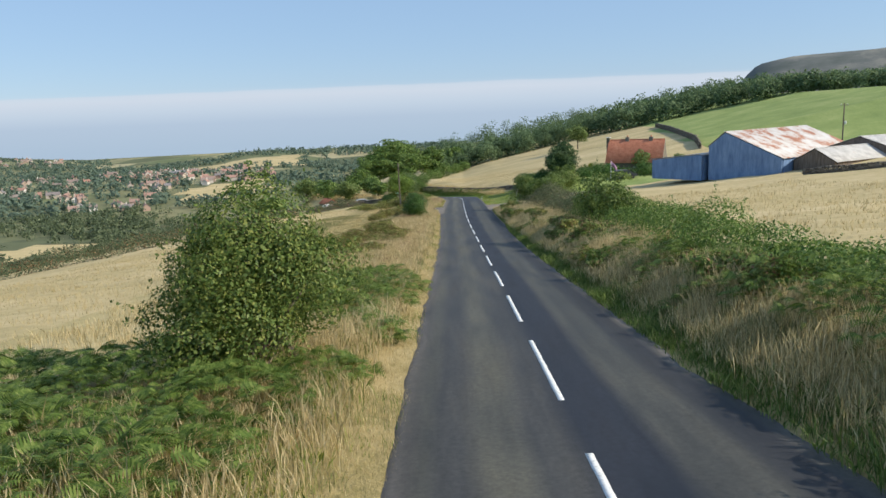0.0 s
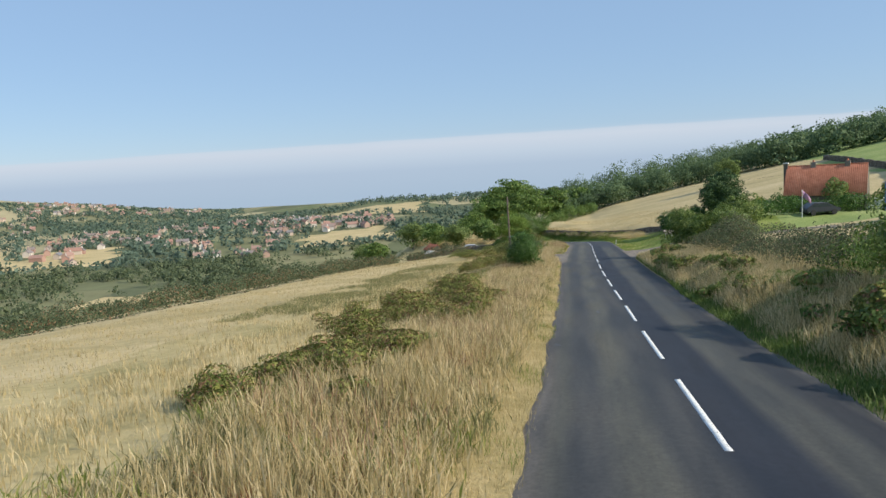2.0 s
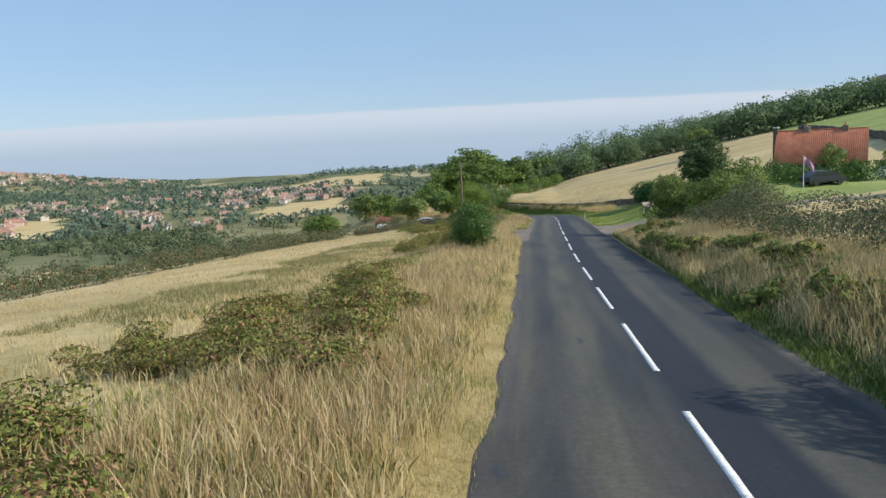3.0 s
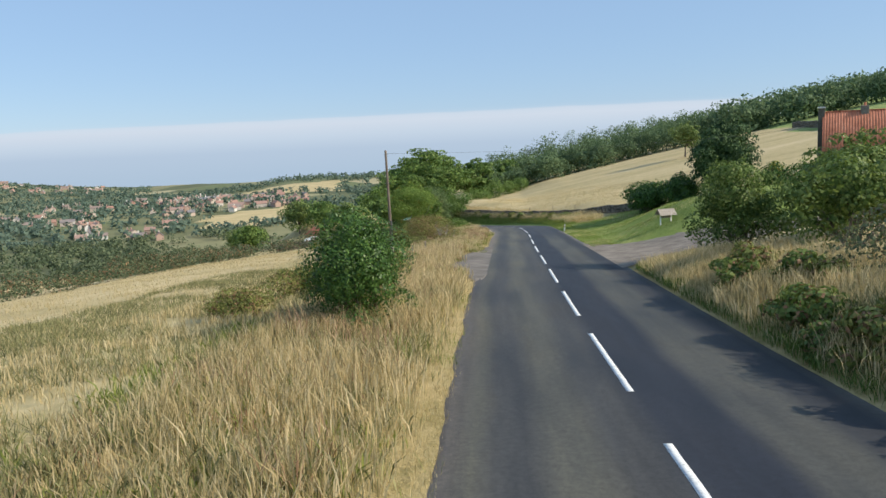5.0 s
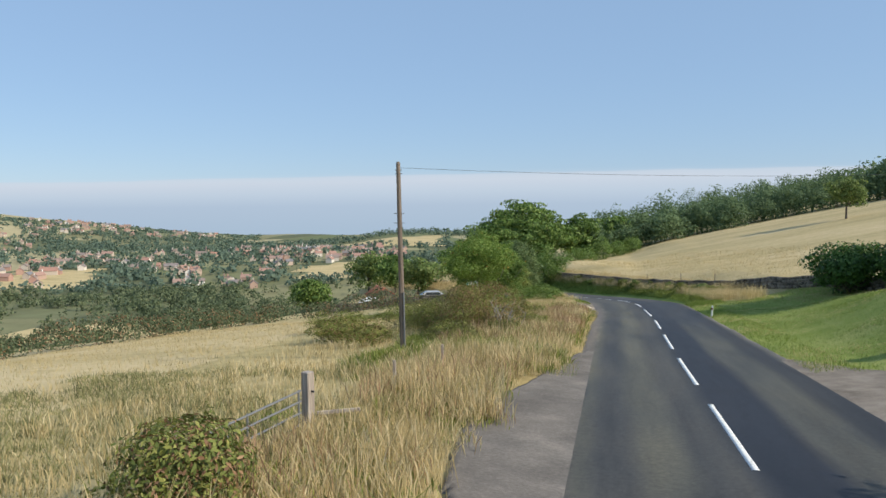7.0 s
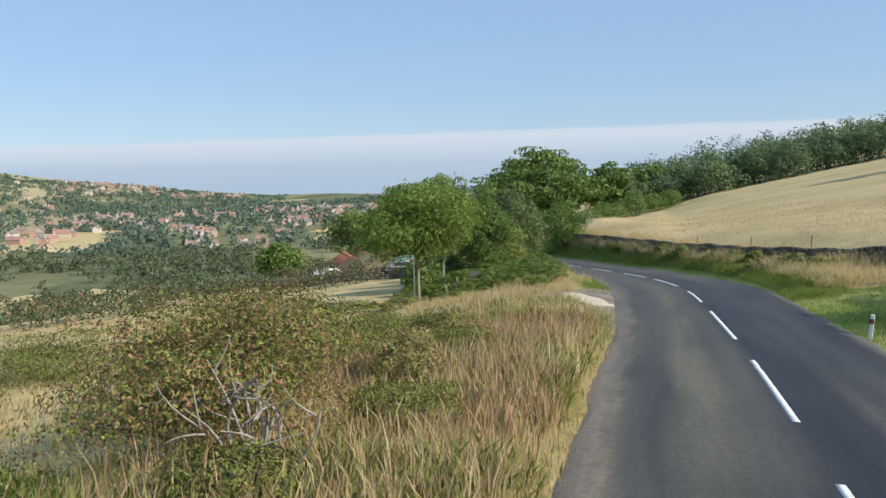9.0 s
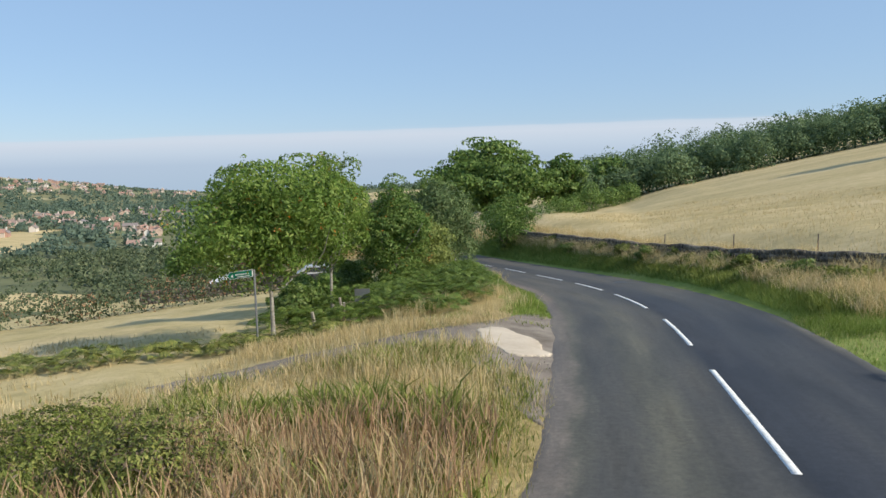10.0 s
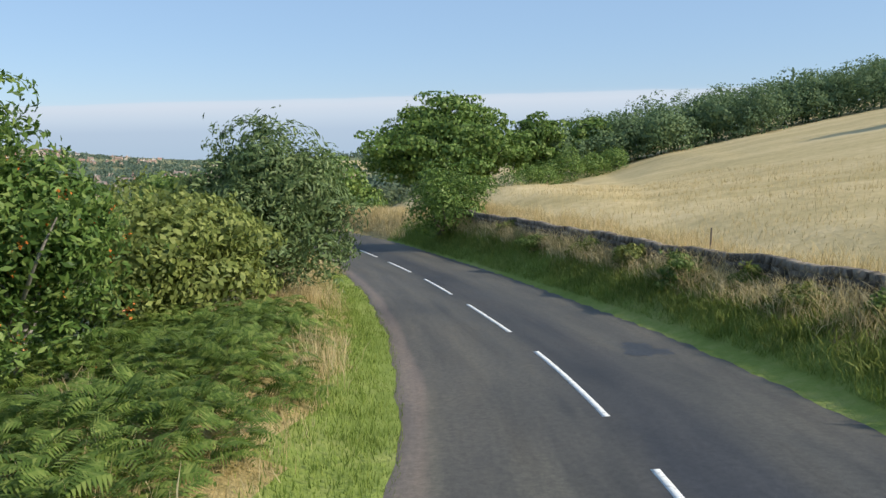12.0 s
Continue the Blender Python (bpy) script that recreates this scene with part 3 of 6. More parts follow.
def lumps(w, d, h, count, rng, low=0.0, flat=1.0, dome=0.0, skirt=0.0):
    """Leafy lumps that fill a crown w by d by h standing from z=low; flat thins the lumps, dome draws the top in, skirt keeps the foot broad."""
    out = []
    lobes = unit(rng.normal(size=(6, 3)) + (0, 0, 0.25))
    for i in range(count):
        if i % 4 < 3:
            z = 1 - 2 * (i + 0.5) / count
            t = i * 2.39996 + rng.normal() * 0.3
            u, r = np.array([math.cos(t) * math.sqrt(1 - z * z), math.sin(t) * math.sqrt(1 - z * z), z]), rng.uniform(0.62, 1.28)
        else:
            u, r = unit(rng.normal(size=3)), rng.uniform(0.2, 0.7)
        k = 0.8 + 0.4 * max(0.0, float((lobes @ u).max())) ** 4
        size = rng.uniform(0.10, 0.22) * (1.6 if r < 0.75 else 1) * (1.0 if count > 12 else 1.25)
        size *= min(1.0, (40 / count) ** 0.3)
        k *= (1 - dome * max(0.0, u[2]) ** 1.4) * (1 + skirt * (min(1.6, 1 / max(0.3, math.hypot(u[0], u[1]))) - 1) * (u[2] < 0))
        out.append((np.array([u[0] * r * w * 0.38 * k, u[1] * r * d * 0.38 * k, low + h * (0.5 + 0.37 * u[2] * min(r, 1.25))]), np.array([w, d, h * flat]) * size * rng.uniform(0.75, 1.15, 3)))
    return out


def foliage(crown, n, size, slim, rng, sky=0.35, stray=0.24, south=0.0):
    weight = np.array([r[0] * r[1] + r[0] * r[2] for _, r in crown])
    pick = rng.choice(len(crown), n, p=weight / weight.sum())
    c, r = np.array([a for a, _ in crown])[pick], np.array([b for _, b in crown])[pick]
    u = rng.normal(size=(n, 3))
    u[:, 2] += sky
    u[:, 1] -= south
    u = unit(u)
    depth = 0.78 + 0.30 * rng.random(n) ** 0.7
    return leaf_cards(c + u * r * depth[:, None], u, size, slim, rng, stray)


def tube(path, radii, sides=6):
    path, radii = np.asarray(path, float), np.asarray(radii, float)
    t = unit(np.gradient(path, axis=0))
    a = unit(np.cross(t, (0.31, 0.87, 0.12)))
    b = np.cross(t, a)
    th = np.arange(sides) * 2 * math.pi / sides
    v = path[:, None] + radii[:, None, None] * (a[:, None] * np.cos(th)[None, :, None] + b[:, None] * np.sin(th)[None, :, None])
    f = [(i * sides + j, i * sides + (j + 1) % sides, (i + 1) * sides + (j + 1) % sides, (i + 1) * sides + j) for i in range(len(path) - 1) for j in range(sides)]
    return v.reshape(-1, 3), np.array(f)


def joined(pieces):
    vs, fs, n = [], [], 0
    for v, f in pieces:
        vs.append(np.asarray(v, float).reshape(-1, 3))
        fs.append(np.asarray(f) + n)
        n += len(vs[-1])
    return np.concatenate(vs), np.concatenate(fs)


def bough(start, end, r0, r1, rng, bend=0.15, steps=5):
    start, end = np.asarray(start, float), np.asarray(end, float)
    t = np.linspace(0, 1, steps)[:, None]
    span = np.linalg.norm(end - start)
    mid = rng.normal(size=3) * bend * span
    return tube(start + (end - start) * t + mid * np.sin(math.pi * t) * 0.6, r0 + (r1 - r0) * t[:, 0])


def shoots(crown, count, leaf, slim, rng, reach=1.9, droop=0.8):
    """Leafy shoots that stand out of the lumps of a crown."""
    out = []
    for c, r in [crown[i] for i in rng.integers(0, len(crown), count)]:
        u = unit(rng.normal(size=3) + (0, 0, droop))
        base, tip = c + u * r * 0.7, c + u * r * rng.uniform(1.15, reach)
        t = rng.random(22)[:, None]
        out.append(leaf_cards(base + (tip - base) * t + rng.normal(size=(22, 3)) * leaf * 0.9, np.tile(u, (22, 1)), leaf, slim, rng, 0.9))
    return out


def bush(name, label, category, x, y, w, d, h, mat, seed, leaf=0.07, n=5000, slim=0.5, count=16, stems=7, sink=0.15, sprays=0, group="", mat2=None, share=0.0, flat=0.8, dome=0.15):
    rng = np.random.default_rng(seed)
    top = thing(name, label, category, (x, y, at_ground(x, y) - sink), rng.uniform(0, 360), group)
    n, leaf = int(n * 0.58), leaf * 1.24
    crown = lumps(w, d, h, count, rng, 0.0, flat, dome, 0.6)
    pieces = []
    for c, r in [crown[i] for i in rng.permutation(len(crown))[:stems]]:
        pieces.append(bough((rng.normal() * 0.06 * w, rng.normal() * 0.06 * d, 0), c, 0.018 * h + 0.012, 0.008, rng))
    for v, f in pieces:
        part("branch", smooth(quads("branch", v, f)), M_BARK, top)
    v, f = foliage(crown, int(n * (1 - share)), leaf, slim, rng)
    if sprays:
        v, f = joined([(v, f)] + shoots(crown, sprays, leaf, slim, rng))
    part("foliage", quads("foliage", v, f), mat, top)
    if mat2:
        v, f = foliage(crown, int(n * share), leaf, slim, rng)
        part("outer_foliage", quads("outer_foliage", v, f), mat2, top, "paler and withered shoots")
    return top


def tree(name, label, category, x, y, w, h, mat, seed, trunk=0.3, leaf=0.12, n=7000, slim=0.55, count=22, clear=0.22, radius=None, base=None, lean=(0, 0), group="", limbs=8, squash=1.0, flat=0.75, dome=0.25, sprays=0, skirt=0.0):
    rng = np.random.default_rng(seed)
    z = at_ground(x, y) - 0.1 if base is None else base
    top = thing(name, label, category, (x, y, z), 0, group)
    low = clear * h
    crown = [(c + (lean[0], lean[1], 0), r) for c, r in lumps(w, w * squash, h - low, count, rng, low, flat, dome, skirt)]
    r0 = radius or 0.022 * h
    fork = np.array([lean[0] * 0.4, lean[1] * 0.4, low + 0.22 * (h - low)])
    tr = tube([(0, 0, -0.3), (0.02 * h * rng.normal() * 0.3, 0.0, low * 0.5), fork * (0.9, 0.9, 0.8), fork + (0, 0, 0.25 * (h - low))], [r0 * 1.35, r0, r0 * 0.8, r0 * 0.3], 8)
    part("trunk", smooth(quads("trunk", *tr)), M_BARK, top)
    pieces = [bough(fork * (1, 1, rng.uniform(0.6, 1.05)), c, r0 * 0.5, r0 * 0.12, rng) for c, _ in [crown[i] for i in rng.permutation(len(crown))[:limbs]]]
    for v, f in pieces:
        part("limb", smooth(quads("limb", v, f)), M_BARK, top)
    leaves = [foliage(crown, int(n * 0.75), leaf * 1.12, slim, rng, stray=0.4)]
    if sprays:
        leaves += shoots(crown, sprays, leaf, slim, rng, 1.8, 0.3)
    part("crown", quads("crown", *joined(leaves)), mat, top)
    return top


def blades(at, height, width, lean, rng, short=False):
    """Bent blades of grass: places, heights, widths and how far the tips lean."""
    n = len(at)
    th = rng.uniform(0, 2 * math.pi, n)
    side = np.stack([np.cos(th), np.sin(th), 0 * th], 1) * (width / 2)[:, None]
    ph = rng.uniform(0, 2 * math.pi, n)
    out = np.stack([np.cos(ph), np.sin(ph), 0 * ph], 1) * (lean * height)[:, None]
    up = np.array([0, 0, 1.0]) * height[:, None]
    if short:
        return np.stack([at - side, at + side, at + out + up], 1).reshape(-1, 3), np.full(n, 3), np.arange(3 * n)
    m = at + out * 0.35 + up * 0.62
    v = np.stack([at, m + side, at + out + up, m - side], 1).reshape(-1, 3)
    return v, np.full(n, 4), np.arange(4 * n)


def tufts(name, label, mat, s0, s1, d0, d1, density, per, height, width, seed, lean=0.35, spread=0.16, patch=0.0, keep=None, clump=3.0):
    """Tufts beside the road between two runs and two offsets."""
    rng = np.random.default_rng(seed)
    n, width = int((s1 - s0) * abs(d1 - d0) * density * 1.18), width * 0.88
    s, d = rng.uniform(s0, s1, n), rng.uniform(min(d0, d1), max(d0, d1), n)
    px, py, _, dx, dy = along(s)
    x, y = px + dy * d, py - dx * d
    ok = wave(x, y, clump, seed) > patch - 1
    if keep is not None:
        ok &= keep(x, y, d)
    x, y, d = x[ok], y[ok], d[ok]
    hs = rng.uniform(0.6, 1.25, len(x)) * height * (1 + 0.4 * wave(x, y, 2.2, seed + 3))
    x, y, hs = np.repeat(x, per), np.repeat(y, per), np.repeat(hs, per)
    m = len(x)
    x, y = x + rng.normal(size=m) * spread, y + rng.normal(size=m) * spread
    dd, rz, ry = beside(x, y)
    off_road = ((dd > 0) & (dd > table(ry, *RIGHT_EDGE) - 0.05)) | ((dd < 0) & (-dd > table(ry, *LEFT_EDGE) - 0.05))
    x, y, hs, dd, rz, ry = x[off_road], y[off_road], hs[off_road], dd[off_road], rz[off_road], ry[off_road]
    m = len(x)
    foot = ease(np.abs(dd), 3.7, 4.3) * ease(-np.abs(dd), -5.8, -5.0)
    at = np.stack([x, y, lie(x, y, dd, rz, ry) - 0.03 + 0.1 * foot], 1)
    v, sizes, loops = blades(at, hs * rng.uniform(0.65, 1.15, m), np.full(m, width) * rng.uniform(0.7, 1.4, m), lean * rng.uniform(0.1, 1.6, m), rng, height < 0.32)
    ob = part(name, mesh_of(name, v, sizes, loops), mat)
    return tagged(ob, label, "grass", kind="stuff")


def fronds(name, label, mat, spots, seed, length=0.41, per=33):
    """Bracken: arching fronds with side leaflets, round each (x, y, radius, height)."""
    rng = np.random.default_rng(seed)
    vs, n = [], 0
    for x, y, r, h in spots:
        k = int(per * r * r * 3.1)
        a, q = rng.uniform(0, 2 * math.pi, k), r * np.sqrt(rng.random(k))
        bx, by = x + q * np.cos(a), y + q * np.sin(a)
        bz = lie(bx, by)
        turn = rng.uniform(0, 2 * math.pi, k)
        out = np.stack([np.cos(turn), np.sin(turn), 0 * turn], 1)
        side = np.stack([-np.sin(turn), np.cos(turn), 0 * turn], 1)
        size = length * rng.uniform(0.7, 1.25, k)
        dome = h * np.clip(1.1 - 0.7 * (q / r) ** 2, 0.3, 1) * rng.uniform(0.55, 1.05, k)
        base = np.stack([bx, by, bz + dome * 0.75], 1)
        tilt = rng.normal(size=k)[:, None] * 0.45
        curl = rng.uniform(0.55, 1.0, k)
        for t in np.linspace(0.05, 0.95, 10):
            c = base + out * (size * t)[:, None] + np.array([0, 0, 1.0]) * (size * (0.5 * t - curl * t * t))[:, None]
            w = (size * 0.40 * (1 - t) ** 0.7 * (0.35 + 0.9 * min(1, t * 4)) * rng.uniform(0.7, 1.2, k))[:, None]
            for sgn in (-1, 1):
                ax = side * sgn * w + out * w * 0.35 - np.array([0, 0, 1.0]) * w * 0.25 + np.array([0, 0, 1.0]) * w * tilt * sgn
                th = out * (size * 0.05)[:, None]
                vs.append(np.stack([c - th, c + th, c + ax], 1))
    v = np.concatenate(vs).reshape(-1, 3)
    ob = part(name, mesh_of(name, v, np.full(len(v) // 3, 3), np.arange(len(v))), mat)
    return tagged(ob, label, "bracken", kind="stuff")


def hedge(name, label, mat, line, width, height, seed, leaf=0.16, per=260, kind="stuff", mat2=None):
    """A hedge of leafy lumps along a line of (x, y)."""
    rng = np.random.default_rng(seed)
    crown = []
    pts = np.array(line, float)
    run = np.r_[0, np.cumsum(np.hypot(*np.diff(pts, axis=0).T))]
    for s in np.arange(0, run[-1], width * 0.45):
        x, y = np.interp(s, run, pts[:, 0]) + rng.normal() * width * 0.18, np.interp(s, run, pts[:, 1]) + rng.normal() * width * 0.18
        h = height * (1 + 0.35 * wave(np.array(x), np.array(y), 6.0, seed)) * rng.uniform(0.75, 1.2)
        crown.append((np.array([x, y, at_ground(x, y) + h * 0.45]), np.array([width * rng.uniform(0.4, 0.6), width * rng.uniform(0.4, 0.6), h * 0.55])))
    v, f = joined([foliage(crown, int(per * len(crown)), leaf, 0.55, rng, stray=0.45)] + shoots(crown, len(crown) * 4, leaf, 0.5, rng, 1.7))
    ob = part(name, quads(name, v, f), mat)
    if mat2:
        part("withered_growth", quads("withered_growth", *foliage(crown, int(per * len(crown) * 0.35), leaf, 0.4, rng, stray=0.6)), mat2, ob, "brown withered growth")
    return tagged(ob, label, "hedge", kind=kind)

# ---- the woods on the hill and the valley's trees ----
def wood(name, label, mat, places, seed, leaf, per, fine=None):
    rng = np.random.default_rng(seed)
    out = []
    for x, y, w, h in places:
        crown = lumps(w, w, h * 1.1, 9 if per < 100 else 24, rng, -0.1 * h, 0.8, 0.3, 0.9)
        z = at_ground(x, y) - 0.4
        size, many = (leaf * 0.62, int(per * 2.4)) if fine and x < fine else (leaf, per)
        v, f = foliage([(c + (x, y, z), r) for c, r in crown], many, size * w / 6, 0.8, rng, 0.6, 0.35, 0.6)
        out.append((v, f))
        out.append(tube([(x, y, z - 0.5), (x, y, z + h * 0.6)], [0.22, 0.12], 5))
    ob = part(name, quads(name, *joined(out)), mat)
    return tagged(ob, label, "woodland", kind="stuff")


rng = np.random.default_rng(5)
ridge, back = [], []
for row, deep in enumerate((0, 7, 28, 58, 95)):
    for t in np.linspace(0, 1, 46):
        x0 = -2 + 170 * t
        x = x0 * (1 + 0.32 * deep / 95) + rng.normal() * 2
        y = table(t, (0, 292), (0.3, 300), (0.55, 288), (1, 250)) + deep + rng.normal() * 2.5
        front = table(x, (0, 9.4), (23, 8.6), (50, 8.6), (72, 9.8), (109, 9.0), (134, 7.0), (166, 6.4))
        rear = table(x, (0, 13.0), (30, 14.5), (47, 13.5), (73, 10.6), (117, 11.6), (145, 10.2), (180, 10.3), (222, 10.6))
        (ridge if row < 2 else back).append((x, y, rng.uniform(8, 13), (front + (rear - front) * deep / 95) * rng.uniform(0.86, 1.08)))
wood("hilltop_wood", "dense dark green broadleaved wood along the ridge", M_WOODS, ridge, 6, 0.21, 620, 62)
wood("hilltop_wood", "further rows of the dark green wood", M_WOODS, back, 16, 0.26, 290, 70)

valley = []
for _ in range(9500):
    az, r = math.radians(rng.uniform(-62, 1)), 250 + 1250 * rng.random() ** 0.8
    x, y = r * math.sin(az), 60 + r * math.cos(az)
    if x > -70 and y < 200:
        continue
    if bool(stubble(np.array([x]), np.array([y]))[0]) or (r > 1120 and math.degrees(az) > -26):
        continue
    if 285 < r < 348 and -42 < math.degrees(az) < -28 and rng.random() < 0.85:
        continue
    dens = 0.5 + 0.5 * float(wave(np.array(x), np.array(y), 55.0, 2.0))
    lines = abs(float(wave(np.array(x), np.array(y), 45.0, 7.0)))
    if dens > (0.42 if r < 480 else 0.48) or lines < 0.08 or (r > 500 and dens > 0.36) or rng.random() < 0.06:
        valley.append((x, y, rng.uniform(7, 13), rng.uniform(4.5, 8.0) * (0.6 if r > 1250 else 1.0)))
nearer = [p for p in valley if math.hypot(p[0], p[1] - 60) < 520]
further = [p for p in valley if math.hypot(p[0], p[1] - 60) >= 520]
wood("valley_trees", "rounded green trees and hedgerows on the lower slope", M_SLOPE, nearer, 8, 0.4, 54)
wood("valley_trees", "scattered haze-tinted trees and hedgerows across the valley", M_HAZYVALLEY, further, 9, 0.78, 13)

# ---- left verge ----
bush("hawthorn_bush", "tall dense green hawthorn bush on the verge", "bush", -2.9, 12.6, 5.3, 4.0, 4.7, M_HAWTHORN, 11, 0.036, 62000, 0.6, 34, 12, sprays=260, mat2=M_WEED, share=0.3, dome=0.3)
bush("holly_bush", "rounded dark glossy green bush on the verge", "bush", -3.5, 89.3, 3.9, 3.5, 3.5, M_HOLLY, 12, 0.034, 46000, 0.6, 44, 9, sprays=120, dome=0.25)
for k, (x, y, w, h) in enumerate(((-3.6, 40.0, 1.6, 0.75), (-6.6, 40.4, 2.2, 0.95), (-5.2, 45.2, 1.8, 0.9), (-4.6, 42.6, 2.3, 1.05), (-6.3, 43.2, 2.0, 0.9), (-6.1, 48.8, 2.3, 1.5), (-5.3, 66.5, 3.6, 1.5), (-6.6, 69, 3.0, 1.4), (-4.9, 103.8, 3.0, 1.6), (-5.8, 100, 4.0, 1.7), (-8.0, 99, 3.4, 1.5), (-5.6, 96.4, 2.6, 1.2), (-9.0, 94.2, 3.0, 1.3), (-8.5, 134.5, 2.6, 1.4), (-11.5, 130.5, 3.4, 1.4), (-14.5, 134, 4.0, 1.5), (-6.2, 75.5, 2.4, 1.1))):
    bush("gorse_bush", "low dense dark green gorse bush among dry grass", "bush", x, y, w, w * 0.85, h, M_GORSE, 40 + k, 0.04, int(3400 * w), 0.4, 22, 7, group="gorse bushes on the verge", sprays=10, mat2=M_BROWNGORSE, share=0.22)
for k, (x, y, w, h) in enumerate(((-4.0, 46.0, 3.0, 1.0), (-5.8, 45.0, 2.2, 0.9), (-3.6, 57.0, 2.8, 1.2), (-5.4, 55.0, 3.4, 1.3), (-4.2, 60.5, 3.2, 1.35), (-6.6, 58.4, 3.2, 1.3), (-4.6, 64.0, 2.8, 1.2), (-7.4, 62.0, 3.0, 1.25), (-8.2, 55.6, 3.0, 1.2), (-3.4, 53.8, 2.2, 1.0), (-2.9, 62.2, 1.8, 0.95))):
    bush("heather_clump", "low rusty brown and green scrub clump", "bush", x, y, w, w * 0.9, h, M_GORSE, 60 + k, 0.042, int(3200 * w), 0.42, 22, 6, group="scrub clumps on the verge", sprays=14, mat2=M_BROWNGORSE, share=0.32)
bush("old_gorse", "large half-withered gorse bush with bare grey stems", "bush", -6.3, 132.4, 6.4, 4.8, 3.0, M_GORSE, 71, 0.03, 44000, 0.42, 46, 14, sprays=80, mat2=M_BROWNGORSE, share=0.42)
rng = np.random.default_rng(78)
dead = thing("dead_gorse", "bleached grey leafless gorse stems before the bush", "bush", (-4.5, 130.3, at_ground(-4.5, 130.3) - 0.1))
for k in range(9):
    a = rng.uniform(0, 2 * math.pi)
    tip = np.array([rng.uniform(0.4, 1.0) * math.cos(a), rng.uniform(0.4, 1.0) * math.sin(a), rng.uniform(1.0, 1.8)])
    stem = part("stem", smooth(quads("stem", *bough((0.1 * math.cos(a), 0.1 * math.sin(a), 0), tip, 0.03, 0.012, rng, 0.3, 7))), M_DEADWOOD, dead)
    for j in range(3):
        twig = tip * rng.uniform(0.55, 0.95)
        part("twig", smooth(quads("twig", *bough(twig, twig + rng.normal(size=3) * 0.25 + (0, 0, 0.2), 0.016, 0.006, rng))), M_DEADWOOD, stem)
for k, (x, y, w, h) in enumerate(((-7.6, 138.6, 3.8, 1.9), (-10.4, 139.6, 4.4, 2.1), (-12.8, 142.6, 4.0, 1.8), (-9.4, 135.6, 3.8, 2.1), (-16.5, 139.5, 4.5, 1.6), (-6.4, 127.2, 2.8, 1.2), (-4.0, 139.8, 2.4, 1.0), (-5.4, 142.6, 2.6, 1.1), (-3.6, 133.4, 2.0, 0.9), (-4.4, 129.6, 2.2, 0.95), (-7.8, 144.2, 3.0, 1.1))):
    bush("gorse_bush", "spreading green gorse bush in the rough grass", "bush", x, y, w, w * 0.9, h, (M_WEED, M_GORSE)[k % 2], 140 + k, 0.028, int(5600 * w), 0.4, 30, 7, group="gorse bushes on the verge", sprays=60, mat2=M_SCRUB, share=0.2)
bush("leggy_gorse", "leggy brown-tipped gorse bush beside dry grass", "bush", -4.4, 136.2, 2.6, 2.2, 1.5, M_GORSE, 72, 0.036, 7000, 0.35, 14, 8, sprays=12, mat2=M_RUST, share=0.35)

fronds("bracken", "fresh green bracken spreading over the verge", M_BRACKEN, ((-2.6, 9.6, 1.9, 1.25), (-5.4, 11.4, 2.4, 1.5), (-3.4, 6.4, 2.2, 1.2), (-8.8, 8.8, 2.8, 1.5), (-6.2, 7.2, 2.4, 1.4), (-9.5, 12.6, 2.6, 1.5), (-1.2, 12.0, 1.2, 1.0), (-0.6, 16.8, 1.0, 0.9), (-1.2, 18.6, 1.1, 0.8), (-0.8, 25.5, 1.3, 1.2), (-2.2, 24, 1.6, 1.4), (-3.5, 22, 1.8, 1.4), (-2, 20.5, 1.5, 1.2), (-4.8, 19.5, 1.8, 1.3), (-0.9, 22.5, 1.2, 1.15), (-3.8, 26.0, 1.5, 1.25), (-6.4, 23.0, 1.7, 1.1), (-0.6, 28.4, 1.0, 1.1), (-2.2, 28.2, 1.4, 1.25), (-1.4, 30.6, 1.2, 1.1), (-3.4, 29.4, 1.3, 1.05)), 21)
fronds("bracken", "bracken covering the bank inside the bend", M_BRACKEN, ((-5.5, 160.9, 1.1, 0.8), (-5.2, 163.4, 1.2, 0.95), (-5.2, 166.0, 1.2, 1.0), (-5.6, 168.4, 1.3, 1.0), (-6.0, 171.0, 1.4, 1.0), (-7.0, 174.4, 1.5, 1.0), (-8.2, 178.0, 1.4, 0.9), (-7.8, 161.4, 1.7, 1.35), (-7.6, 163.8, 2.0, 1.5), (-6.2, 165.0, 1.5, 1.4), (-11.8, 161.4, 1.6, 1.2), (-10.2, 164.6, 2.0, 1.5), (-6.2, 167.6, 1.9, 1.5), (-8.4, 167.0, 2.2, 1.6), (-6.9, 171.4, 1.9, 1.5), (-9.2, 171.6, 2.2, 1.5), (-8.0, 175.2, 1.8, 1.3), (-10.6, 175.5, 2.2, 1.4), (-9.4, 160.0, 1.6, 1.1)), 22)
fronds("bracken", "browning bracken and weeds beyond the track", M_GORSE, ((-9.2, 157.6, 1.2, 0.8), (-11.2, 156.4, 1.2, 0.75), (-13.2, 155.4, 1.3, 0.75), (-15.4, 154.4, 1.3, 0.7), (-17.8, 153.6, 1.4, 0.7), (-20.4, 153, 1.5, 0.7)), 27)
